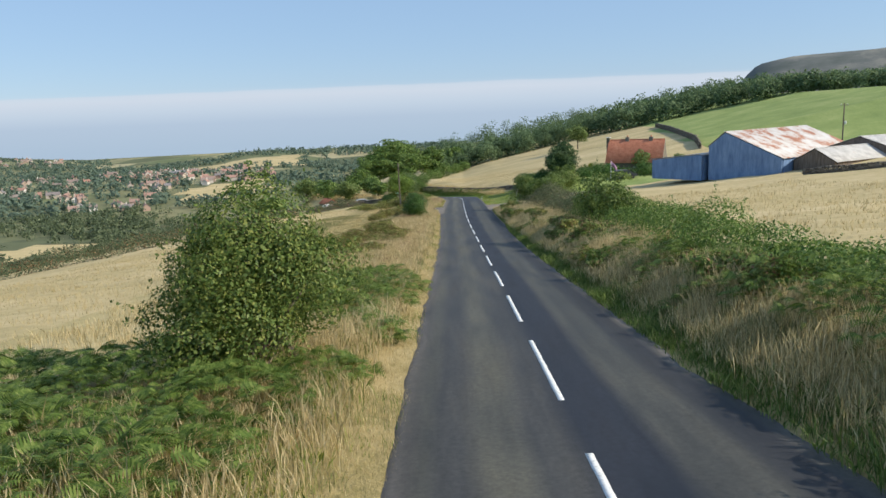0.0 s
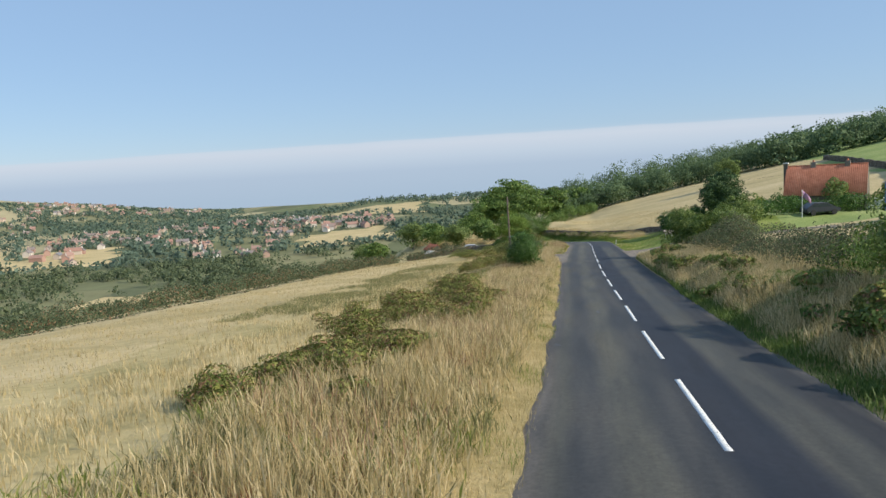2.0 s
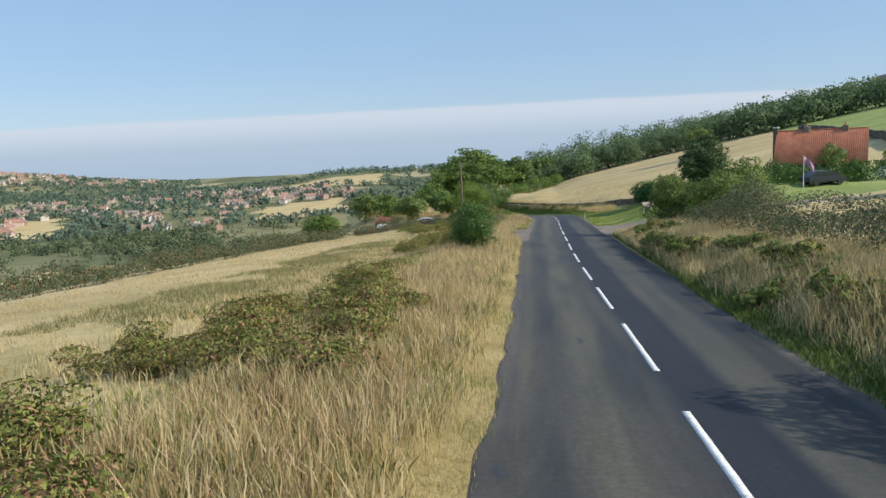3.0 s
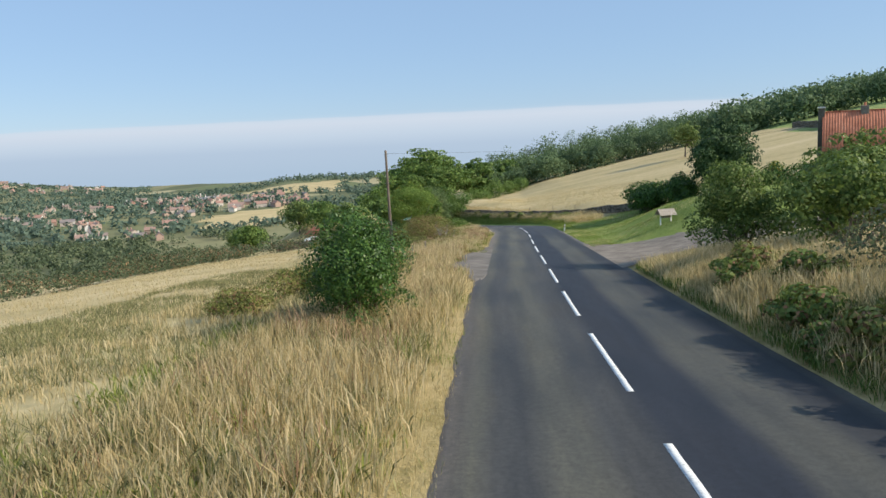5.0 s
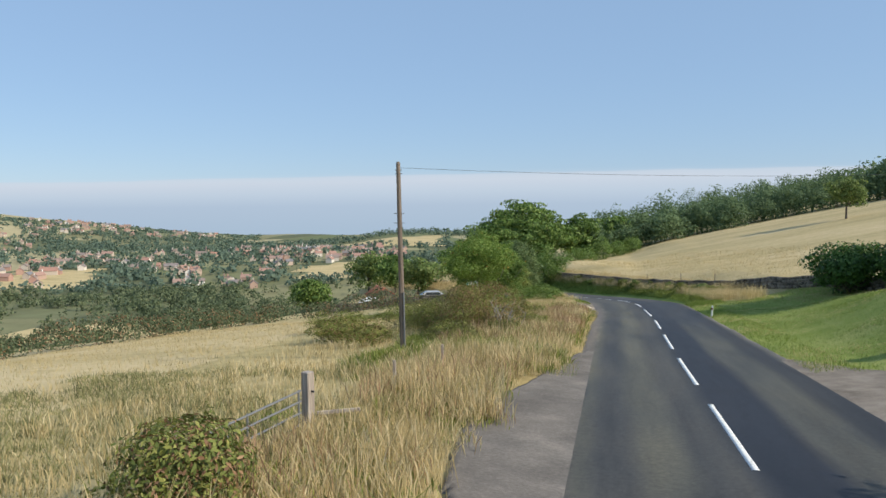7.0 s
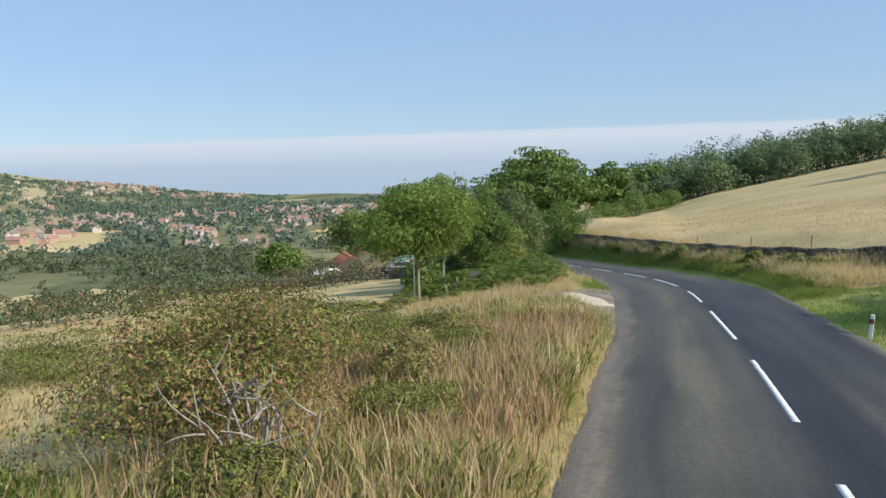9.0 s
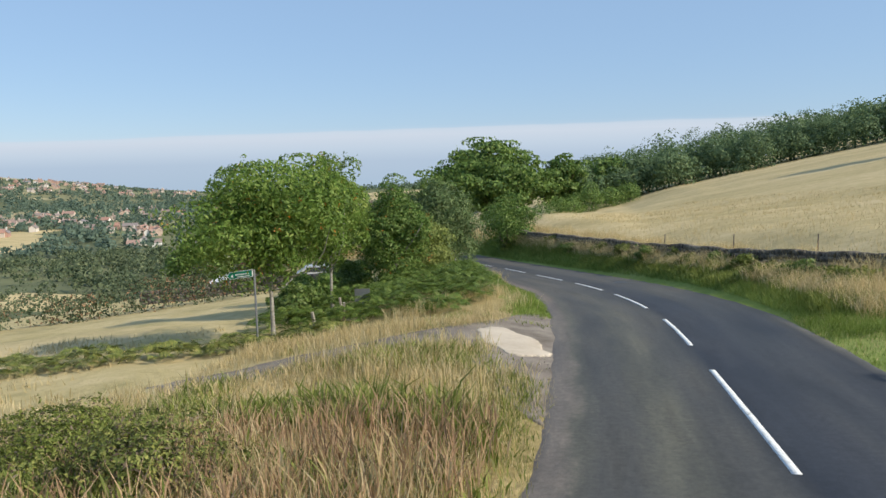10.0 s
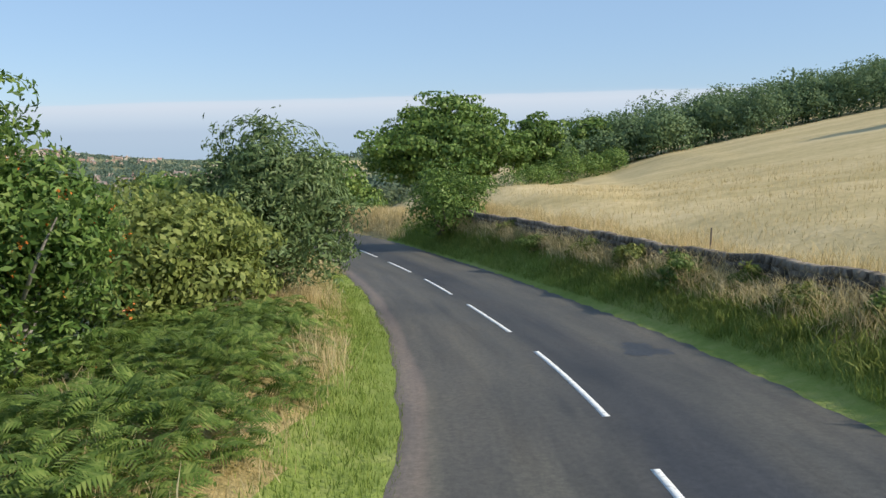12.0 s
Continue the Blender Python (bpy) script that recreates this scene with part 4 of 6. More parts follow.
fronds("bracken", "dark bracken along the top of the bank", M_BRACKEN, ((13.0, 4, 1.9, 1.4), (13.2, 8, 1.9, 1.4), (13.2, 12, 1.9, 1.4), (13.1, 16, 1.9, 1.3), (12.9, 20, 1.9, 1.2), (9.4, 18.5, 1.3, 0.9), (9.2, 23, 1.3, 0.9), (9.4, 27.5, 1.3, 0.9), (10.9, 5, 1.8, 1.5), (10.8, 8.5, 1.8, 1.5), (10.8, 12, 1.8, 1.5), (10.9, 16, 1.9, 1.4), (11.2, 20.5, 2.0, 1.3), (11.0, 25, 2.0, 1.2), (9.8, 31, 1.5, 0.9), (9.2, 36, 1.6, 0.9), (9.0, 41, 1.6, 0.9), (9.4, 52, 1.6, 0.83), (9.6, 58, 1.6, 0.75), (9.2, 64, 1.6, 0.75), (8.6, 69, 1.3, 0.68), (9.4, 75, 1.5, 0.75)), 23, per=24)

# ---- right bank ----
rng = np.random.default_rng(61)
for k in range(40):
    y = 16 + 2.0 * k + rng.uniform(-0.9, 0.9)
    s = run_at(y)
    px, py, _, dx, dy = along(s)
    o = rng.uniform(4.5, 7.2)
    w = rng.uniform(1.3, 2.4)
    bush("bramble_clump", "low dark bramble clump on the grassy bank", "bush", float(px + dy * o), float(py - dx * o), w, w * 0.9, rng.uniform(0.7, 1.25), M_HAWTHORN if k % 3 else M_GORSE, 300 + k, 0.06, int(1500 * w), 0.55, 14, 4, group="brambles on the bank", sprays=10, mat2=M_BROWNGORSE, share=0.15)
hedge("bramble_hedge", "dark tangled bramble hedge along the field", M_DARKROWAN, ((12.6, -12), (12.6, 10), (12.8, 28), (13.4, 42), (13.2, 60)), 3.4, 1.6, 31, 0.065, 900)
hedge("scrub_hedge", "tangled grey-brown scrub and bramble along the bank", M_SLOPE, ((13.2, 58), (12.8, 70), (12.4, 80), (12.0, 92)), 3.4, 1.9, 36, 0.06, 1000, mat2=M_SCRUB)
hedge("scrub_hedge", "dark garden hedge before the farmhouse", M_HOLLY, ((22, 121.5), (31, 124), (38, 124), (48, 122)), 2.6, 2.1, 37, 0.1, 500)
bush("hazel_bush", "broad green bush rising from the hedge", "bush", 12.7, 49.5, 6.2, 5.0, 3.9, M_HAWTHORN, 13, 0.07, 16000, 0.6, 26, 10, sprays=20)
bush("hawthorn_bush", "sunlit hawthorn bush beside the side road", "bush", 11.9, 105.0, 5.0, 4.6, 4.3, M_HAWTHORN, 14, 0.06, 20000, 0.6, 30, 9, sprays=60)
bush("elder_bush", "dark dense elder bush beside the side road", "bush", 15.4, 102.6, 4.8, 4.4, 4.0, M_HAWTHORN, 15, 0.075, 12000, 0.6, 22, 9, sprays=10)
bush("elder_bush", "tall spreading elder bush above the side road", "bush", 17.4, 105.2, 5.4, 5.0, 5.0, M_HAWTHORN, 25, 0.08, 12000, 0.6, 24, 9, sprays=12)
bush("hawthorn_bush", "dark hawthorn bush at the end of the hedge", "bush", 14.0, 97.5, 5.0, 4.6, 3.6, M_HAWTHORN, 26, 0.075, 12000, 0.6, 20, 8, sprays=8)
bush("garden_shrub", "dark dense shrub below the garden conifer", "bush", 19.6, 150.4, 5.4, 4.6, 3.9, M_HOLLY, 27, 0.09, 11000, 0.6, 30, 7, sprays=8)
bush("garden_shrub", "rounded green shrub at the edge of the lawn", "bush", 16.4, 152.4, 5.6, 5.0, 3.5, M_HOLLY, 16, 0.09, 12000, 0.6, 30, 7, sprays=10)
hedge("garden_hedge", "dark unclipped hedge behind the lawn", M_HOLLY, ((18.5, 153), (21, 150), (25, 147), (29, 140), (31, 132)), 3.4, 2.4, 32, 0.11, 700)
tree("garden_cypress", "broad dark conifer beside the farmhouse garden", "tree", 23.0, 146.6, 7.6, 9.4, M_CONIFER, 17, leaf=0.15, n=26000, slim=0.4, count=90, clear=0.02, limbs=12, flat=0.6, dome=0.55, sprays=120)
tree("golden_cypress", "small golden yellow garden conifer", "tree", 29.5, 151, 2.4, 4.2, M_YELLOW, 18, leaf=0.11, n=3600, slim=0.4, count=30, clear=0.04, dome=0.6)
tree("field_ash", "lone pale ash tree in the ripe field", "tree", 42, 245, 7.0, 8.2, M_ASH, 19, leaf=0.2, n=5000, count=30, clear=0.25)
bush("orchard_tree", "bushy grey-green tree before the farmhouse", "bush", 37.0, 139.5, 5.6, 5.0, 5.4, M_ASH, 20, 0.13, 6000, 0.5, 18, 9)
bush("pale_shrub", "pale flowering shrub beside the farmhouse", "bush", 44.5, 140.5, 4.6, 4.0, 3.8, M_ASH, 24, 0.13, 4000, 0.5, 14, 7)

# ---- trees round the bend ----
def berried(top, seed):
    """Hangs berry clusters in the outer crown of a rowan."""
    rng = np.random.default_rng(seed)
    crown = next(o for o in top.children if o.name.startswith("crown"))
    for o in top.children:
        if o.name.startswith(("trunk", "limb")):
            o.data.materials[0] = M_DEADWOOD
    co = np.empty(len(crown.data.vertices) * 3, np.float32)
    crown.data.vertices.foreach_get("co", co)
    co = co.reshape(-1, 3)[rng.choice(len(co) // 3, 90)]
    at = np.repeat(co, 9, 0) + rng.normal(size=(90 * 9, 3)) * 0.06
    part("fruit", quads("fruit", *leaf_cards(at, rng.normal(size=at.shape), 0.026, 0.9, rng)), M_BERRY, top, "orange berry clusters")


berried(tree("rowan_tree", "light green rowan tree with orange berries", "tree", -11.0, 158.4, 6.6, 7.0, M_ROWAN, 81, leaf=0.085, n=26000, slim=0.36, count=64, clear=0.26, radius=0.075, limbs=16, flat=0.6, dome=0.3, sprays=150), 7)
berried(tree("rowan_tree", "slender rowan tree beside the footpath sign", "tree", -11.9, 166.6, 3.7, 7.9, M_ROWAN, 82, leaf=0.085, n=18000, slim=0.36, count=58, clear=0.2, radius=0.07, limbs=14, flat=0.6, dome=0.3, sprays=120), 7)
berried(tree("rowan_tree", "dense dark rowan tree over the bracken bank", "tree", -10.2, 171.0, 4.7, 6.1, M_DARKROWAN, 83, leaf=0.085, n=24000, slim=0.36, count=70, clear=0.06, radius=0.1, limbs=12, flat=0.6, dome=0.42, sprays=130), 7)
for k, (x, y, w, h) in enumerate(((-12.8, 164.4, 2.8, 1.8), (-13.6, 168.4, 3.0, 1.9), (-13.4, 173.2, 3.4, 2.2), (-15.4, 178.6, 3.6, 2.4))):
    bush("bramble_clump", "dark bramble clump under the rowan trees", "bush", x, y, w, w * 0.9, h, (M_HAWTHORN, M_DARKROWAN)[k % 2], 560 + k, 0.065, int(2600 * w), 0.55, 18, 4, group="brambles under the rowans", sprays=24)
bush("elder_bush", "spreading light green elder bush on the bank", "bush", -11.2, 177.8, 6.4, 5.6, 4.4, M_ELDER, 84, 0.085, 26000, 0.5, 60, 9, sprays=120, flat=0.6)
bush("willow_bush", "tall upright grey-green willow bush by the road", "bush", -11.0, 183.6, 6.6, 5.6, 6.0, M_WILLOW, 85, 0.1, 42000, 0.28, 60, 12, sprays=260, dome=0.35)
bush("thorn_bush", "rounded thorn bush on the roadside bank", "bush", -9.2, 209.4, 6.2, 5.2, 4.9, M_DARKROWAN, 86, 0.085, 16000, 0.55, 46, 8, sprays=50, dome=0.2)
tree("great_sycamore", "huge spreading dark green sycamore tree", "tree", -22, 279, 26, 17.0, M_SYCAMORE, 87, base=-18, leaf=0.28, n=50000, slim=0.7, count=230, clear=0.0, radius=0.5, limbs=14, flat=0.5, dome=0.42, sprays=120, skirt=0.9)
tree("sycamore_tree", "large green sycamore beside the wood", "tree", -7.5, 287, 11.5, 12.2, M_SYCAMORE, 88, leaf=0.26, n=16000, slim=0.7, count=80, clear=0.0, radius=0.4, flat=0.5, dome=0.35, skirt=0.9)
tree("sycamore_tree", "smaller sycamore at the end of the wood", "tree", 2, 296, 9.5, 10.5, M_SYCAMORE, 89, leaf=0.28, n=9000, slim=0.7, count=56, clear=0.0, radius=0.3, flat=0.55, dome=0.3, skirt=0.9)
tree("sycamore_tree", "low dark sycamore by the lane", "tree", -35, 270, 11, 9.5, M_SYCAMORE, 99, leaf=0.28, n=10000, slim=0.7, count=56, clear=0.0, radius=0.3, flat=0.55, dome=0.3, skirt=0.9)
for k, (x, y, w, h) in enumerate(((-31, 214, 7, 6.5), (-38, 224, 8, 7.5), (-24, 222, 7, 6.0), (-47, 236, 9, 8.0), (-56, 228, 7, 6.5), (-20, 203, 5, 4.5), (-64, 245, 9, 7.5), (-30, 245, 9, 8.5))):
    tree("farm_tree", "rounded green tree near the farm buildings", "tree", x, y, w, h, M_SYCAMORE if k % 3 else M_ASH, 90 + k, leaf=0.24, n=4500, slim=0.6, count=30, clear=0.12, group="trees by the farm")

hedge("lane_hedge", "tall rough hedge between the lane and the field", M_SYCAMORE, ((-17, 258), (-11, 264), (-4, 272), (6, 284)), 4.4, 3.6, 35, 0.16, 700)
hedge("field_hedge", "dark hedge at the lower side of the field", M_SLOPE, ((-66, 20), (-52, 60), (-46, 92), (-44, 120), (-40, 150), (-36, 172), (-24, 186)), 3.0, 1.9, 33, 0.11, 260, mat2=M_BROWNGORSE)
hedge("lower_hedge", "overgrown hedge below the field", M_SLOPE, ((-110, 40), (-84, 90), (-74, 130), (-66, 170), (-58, 200)), 4.0, 2.4, 34, 0.17, 170)


# ---- grasses ----
def plain(x, y, d):
    """Clear of the lay-by, the sand, the track and the side road."""
    bay = (x > -2.1 + 0.5 * wave(x, y, 0.9)) & (y > 104) & (y < 118) & (d > -6)
    apron = (d < 0) & (((d > -5.1 + 0.6 * wave(x, y, 0.8)) & (y > 149.6 + wave(x, y, 1.5)) & (y < 159.4)) | ((x > -11) & (np.abs(0.82 * (y - 154.0) - 0.57 * (x + 4.5)) < 1.15 + 0.35 * wave(x, y, 1.0))))
    side = (d > 0) & (y > 107.5) & (y < 121)
    sand = ((x + 2.2) / 1.7) ** 2 + ((y - 154.6) / 2.6) ** 2 < 1
    return ~(bay | apron | side | sand)


def sparse(x, y, d):
    """Clear ground as above, with the dry grass thinned out before the track."""
    return plain(x, y, d) & ((y < 122) | ((np.sin(x * 91.7 + y * 47.3) * 999) % 1 < 0.62))


R = run_at
tufts("tall_dry_grass", "dry grass on the bank along the lane", M_DRY, R(198), R(243), -3.4, -9.0, 14, 6, 0.6, 0.028, 130)
tufts("tall_dry_grass", "dry grass above the lane", M_DRY, R(212), R(243), 4.0, 9.0, 12, 6, 0.6, 0.03, 131)
tufts("tall_dry_grass", "tall straw-coloured grass along the verge", M_DRY, R(2), R(143), -4.0, -9.0, 20, 6, 0.62, 0.021, 101, keep=sparse)
tufts("tall_dry_grass", "sparser dry grass at the field's edge", M_DRY, R(2), R(150), -9.0, -17.0, 5.5, 5, 0.42, 0.028, 102, keep=plain)
tufts("field_grass", "pale dry grass over the sloping field", M_FIELDGRASS, R(0), R(165), -17.0, -42.0, 2.6, 4, 0.24, 0.045, 113, spread=0.35)
tufts("rusty_seedheads", "thick reddish brown weeds before the track", M_RUST, R(124), R(146), -4.0, -9.5, 14, 7, 0.62, 0.02, 115, patch=0.75, keep=plain)
tufts("tall_dry_grass", "tall dry grass around the track", M_DRY, R(140), R(158), -4.0, -13.0, 22, 6, 0.4, 0.015, 118, keep=plain)
tufts("weeds", "green weeds before the track", M_WEED, R(120), R(147), -4.0, -12, 20, 7, 0.42, 0.045, 116, patch=0.75, lean=0.6, keep=plain)
tufts("weeds", "leafy green weeds beside the gravel", M_WEED, R(141), R(154), -4.2, -11, 14, 7, 0.34, 0.035, 121, patch=1.0, lean=0.7, keep=plain)
tufts("short_grass", "short weedy grass at the edge of the gravel", M_WEED, R(144.5), R(150), -3.7, -5.2, 34, 6, 0.2, 0.03, 123, lean=0.6)
tufts("thistles", "grey-green thistles over the rough pasture", M_THISTLE, R(66), R(122), -8, -24, 9, 7, 0.3, 0.035, 117, patch=0.62, lean=0.7)
tufts("weeds", "green weeds and thistles among the dry grass", M_WEED, R(2), R(143), -4.2, -10.5, 7, 7, 0.36, 0.036, 114, patch=0.9, lean=0.6, keep=plain)
tufts("rusty_seedheads", "reddish brown dock and sorrel stalks", M_RUST, R(30), R(143), -4.6, -9.0, 5, 5, 0.72, 0.02, 103, patch=1.0, keep=plain)
tufts("weeds", "olive docks and thistles among the dry grass", M_THISTLE, R(30), R(100), -4.0, -9.5, 12, 8, 0.42, 0.028, 132, patch=0.8, lean=0.6, keep=plain, clump=1.3)
tufts("weeds", "brown withered weeds on the verge", M_BROWNGORSE, R(24), R(104), -4.4, -9.5, 4, 8, 0.42, 0.02, 133, patch=1.1, lean=0.5, keep=plain, clump=1.1)
tufts("weeds", "olive weeds among the bank's dry grass", M_THISTLE, R(4), R(106), 4.2, 8.5, 14, 8, 0.4, 0.028, 134, patch=0.75, lean=0.6, keep=plain, clump=1.2)
tufts("short_grass", "short yellow-green grass beside the asphalt", M_DRY, R(2), R(160), -2.6, -4.2, 26, 5, 0.16, 0.014, 104, keep=plain)
tufts("green_grass", "patches of green grass in the verge", M_GREENGRASS, R(2), R(160), -2.8, -8.0, 7, 7, 0.28, 0.014, 105, patch=0.95, keep=plain)
tufts("green_grass", "bright green grass strip inside the bend", M_GREENGRASS, R(160), R(200), -3.2, -5.2, 40, 6, 0.15, 0.019, 106)
tufts("tall_dry_grass", "dry grass fringe along the bracken", M_DRY, R(157), R(180), -5.0, -6.2, 12, 8, 0.3, 0.014, 122, patch=1.0, keep=plain)
tufts("tall_dry_grass", "dry grass among the bracken", M_DRY, R(144), R(205), -4.6, -9.5, 7, 8, 0.6, 0.016, 107, patch=0.9, keep=plain)
tufts("tall_dry_grass", "tall straw-coloured grass on the bank", M_DRY, R(2), R(108), 4.0, 7.6, 26, 7, 0.66, 0.019, 108, patch=0.2, keep=plain)
tufts("tall_dry_grass", "straw-coloured grass between the brambles", M_DRY, R(28), R(108), 7.0, 9.5, 12, 6, 0.7, 0.02, 128, patch=0.8, keep=plain)
tufts("field_grass", "pale dry grass over the ripe field", M_FIELDGRASS, R(5), R(75), 13.5, 34.0, 1.6, 4, 0.3, 0.05, 126, spread=0.35)
tufts("field_grass", "pale dry grass beyond the stone wall", M_FIELDGRASS, R(150), R(215), 9.6, 34.0, 3.0, 4, 0.3, 0.035, 127, spread=0.35)
# darker hawthorn green stands in for the shade under the bank
tufts("green_grass", "green weeds at the bank's foot, coloured dark for its shade", M_HAWTHORN, R(2), R(104), 3.2, 4.4, 30, 7, 0.34, 0.03, 109, lean=0.6, keep=plain)
tufts("green_grass", "fresh green grass at the foot of the wall", M_GREENGRASS, R(156), R(214), 3.9, 6.4, 44, 7, 0.3, 0.017, 110, lean=0.7, spread=0.12, patch=0.25, clump=0.6)
tufts("tall_dry_grass", "bleached grass below the stone wall", M_DRY, R(158), R(212), 5.6, 7.6, 26, 7, 0.75, 0.017, 111, lean=0.8, patch=0.65)
tufts("tall_dry_grass", "bleached grass behind the stone wall", M_DRY, R(156), R(212), 7.6, 9.6, 16, 8, 0.75, 0.018, 119)
tufts("weeds", "green weeds and nettles below the stone wall", M_WEED, R(158), R(212), 4.8, 7.0, 20, 8, 0.42, 0.035, 120, patch=0.6, lean=0.7)
tufts("short_grass", "short mown grass beside the road", M_GREENGRASS, R(121), R(160), 3.6, 13.0, 24, 5, 0.13, 0.016, 112, keep=plain)
tufts("short_grass", "yellowing grass in the mown green", M_DRY, R(121), R(160), 3.6, 13.0, 10, 5, 0.13, 0.014, 135, patch=0.9, keep=plain)

# ---- paved and sandy patches beside the road ----
def blot(name, label, category, mat, outline, lift=0.05, rings=16, dome=0.0, kind="structure", ragged=0.12):
    """A patch that lies on the ground within a rounded outline."""
    pts = np.array(outline, float)
    n = len(pts)
    t = np.arange(0, n, 0.04)
    i, f = t.astype(int), (t % 1)[:, None]
    p0, p1, p2, p3 = pts[(i - 1) % n], pts[i % n], pts[(i + 1) % n], pts[(i + 2) % n]
    edge = 0.5 * (2 * p1 + (p2 - p0) * f + (2 * p0 - 5 * p1 + 4 * p2 - p3) * f**2 + (3 * p1 - p0 - 3 * p2 + p3) * f**3)
    mid = pts.mean(0)
    edge = edge + (edge - mid) * (ragged * (0.3 * wave(edge[:, 0], edge[:, 1], 0.5) + 0.4 * wave(edge[:, 0], edge[:, 1], 0.15, 2) + 0.3 * wave(edge[:, 0], edge[:, 1], 0.06, 4))[:, None])
    grid = [mid + (edge - mid) * k / rings for k in range(1, rings + 1)]
    xy = np.concatenate([mid[None]] + grid)
    r = np.r_[0, np.repeat(np.arange(1, rings + 1) / rings, len(edge))]
    z = lie(xy[:, 0], xy[:, 1]) + np.where(r > 0.999, -0.14, lift) + dome * (1 - r**2) * (1 + 0.3 * wave(xy[:, 0], xy[:, 1], 0.4))
    m = len(edge)
    faces, sizes = [], []
    for a in range(m):
        faces += [0, 1 + a, 1 + (a + 1) % m]
        sizes.append(3)
    for k in range(rings - 1):
        for a in range(m):
            faces += [1 + k * m + a, 1 + (k + 1) * m + a, 1 + (k + 1) * m + (a + 1) % m, 1 + k * m + (a + 1) % m]
            sizes.append(4)
    ob = part(name, smooth(mesh_of(name, np.c_[xy, z], sizes, faces)), mat)
    return tagged(ob, label, category, kind=kind)


M_SAND = soil("spilt_sand", (0.3, (0.47, 0.385, 0.285)), (0.5, (0.57, 0.48, 0.37)), (0.7, (0.63, 0.55, 0.435)), fine=9, broad=1.2, relief=0.012)
M_OLDTAR = soil("old_tarmac", (0.3, (0.10, 0.09, 0.08)), (0.5, (0.18, 0.16, 0.14)), (0.7, (0.30, 0.265, 0.225)), fine=14, broad=0.7, relief=0.015)
blot("lay_by", "worn grey tarmac pull-in beside the road", "lay-by", M_OLDTAR, ((-0.3, 101.5), (-1.4, 103.5), (-2.2, 107), (-2.6, 112), (-1.8, 117), (-0.9, 124), (0.2, 127), (0.4, 113)), lift=0.09, ragged=0.06)
blot("gravel_apron", "bare gravelly ground where a track joins", "track", M_TRACK, ((-0.4, 146.5), (-1.3, 148.6), (-2.6, 150.4), (-3.4, 152.0), (-4.4, 152.2), (-6.0, 151.4), (-9.6, 149.2), (-10.6, 151.2), (-7.2, 153.8), (-5.6, 155.2), (-3.9, 156.6), (-2.9, 158.6), (-2.4, 160.6), (-1.4, 161.0), (0.2, 152)), lift=0.02)
blot("side_road", "grey gravelly mouth of the side road", "road", M_TRACK, ((6.0, 105), (7.2, 109.5), (10.5, 111.4), (16, 109), (26, 104), (27, 109), (18, 115.5), (12.4, 118.6), (8.6, 121.4), (6.0, 125), (5.4, 115)), lift=0.045)
tagged(blot("spilt_sand", "pale cream sand spilt on the track's mouth", "sand", M_SAND, ((-3.3, 155.75), (-2.7, 156.75), (-2.05, 155.75), (-1.52, 155.15), (-1.2, 154.2), (-1.1, 153.4), (-0.85, 153.05), (-0.95, 152.7), (-1.5, 152.3), (-1.95, 152.4), (-2.2, 152.95), (-2.85, 153.9), (-3.1, 155.0)), 0.035, dome=0.025, kind="", ragged=0.11), kind="thing")


tufts("weeds", "low weeds at the edges of the bare track", M_WEED, R(147), R(160), -3.6, -7.5, 7, 9, 0.12, 0.03, 136, patch=0.95, lean=0.9, clump=0.7, keep=lambda x, y, d: ((x + 2.2) / 1.7) ** 2 + ((y - 154.6) / 2.6) ** 2 > 1)
rng = np.random.default_rng(94)
px_, py_ = rng.uniform(-6.5, -0.6, 150), rng.uniform(148.5, 159.5, 150)
pd_, prz_, pry_ = beside(px_, py_)
ok_ = (pd_ < -3.5) & (((px_ + 2.2) / 1.7) ** 2 + ((py_ - 154.6) / 2.6) ** 2 > 1)
px_, py_, pz_ = px_[ok_], py_[ok_], lie(px_[ok_], py_[ok_]) + 0.03
grit = []
for x, y, z in zip(px_, py_, pz_):
    v = np.array([(a, b, c) for a in (-1, 1) for b in (-1, 1) for c in (-1, 1)]) * rng.uniform(0.008, 0.024, 3) * rng.uniform(0.7, 1.2, (8, 1))
    grit.append((v + (x, y, z), [(0, 1, 3, 2), (4, 6, 7, 5), (0, 4, 5, 1), (2, 3, 7, 6), (0, 2, 6, 4), (1, 5, 7, 3)]))
M_PEBBLE = material("loose_stone", (0.26, 0.23, 0.19), 0.9, 0.15)
paint(M_PEBBLE, ramp(M_PEBBLE, island(M_PEBBLE), (0.0, (0.10, 0.09, 0.08)), (0.6, (0.28, 0.24, 0.2)), (1.0, (0.48, 0.43, 0.36))))
tagged(part("loose_stones", quads("loose_stones", *joined(grit)), M_PEBBLE), "small loose stones on the bare track", "stones", kind="stuff")

# ---- marks on the asphalt ----
def on_road(x, y, lift):
    d, rz, ry = beside(x, y)
    share = d / np.where(d < 0, table(ry, *LEFT_EDGE), table(ry, *RIGHT_EDGE))
    return rz + np.interp(share, across, camber) + lift


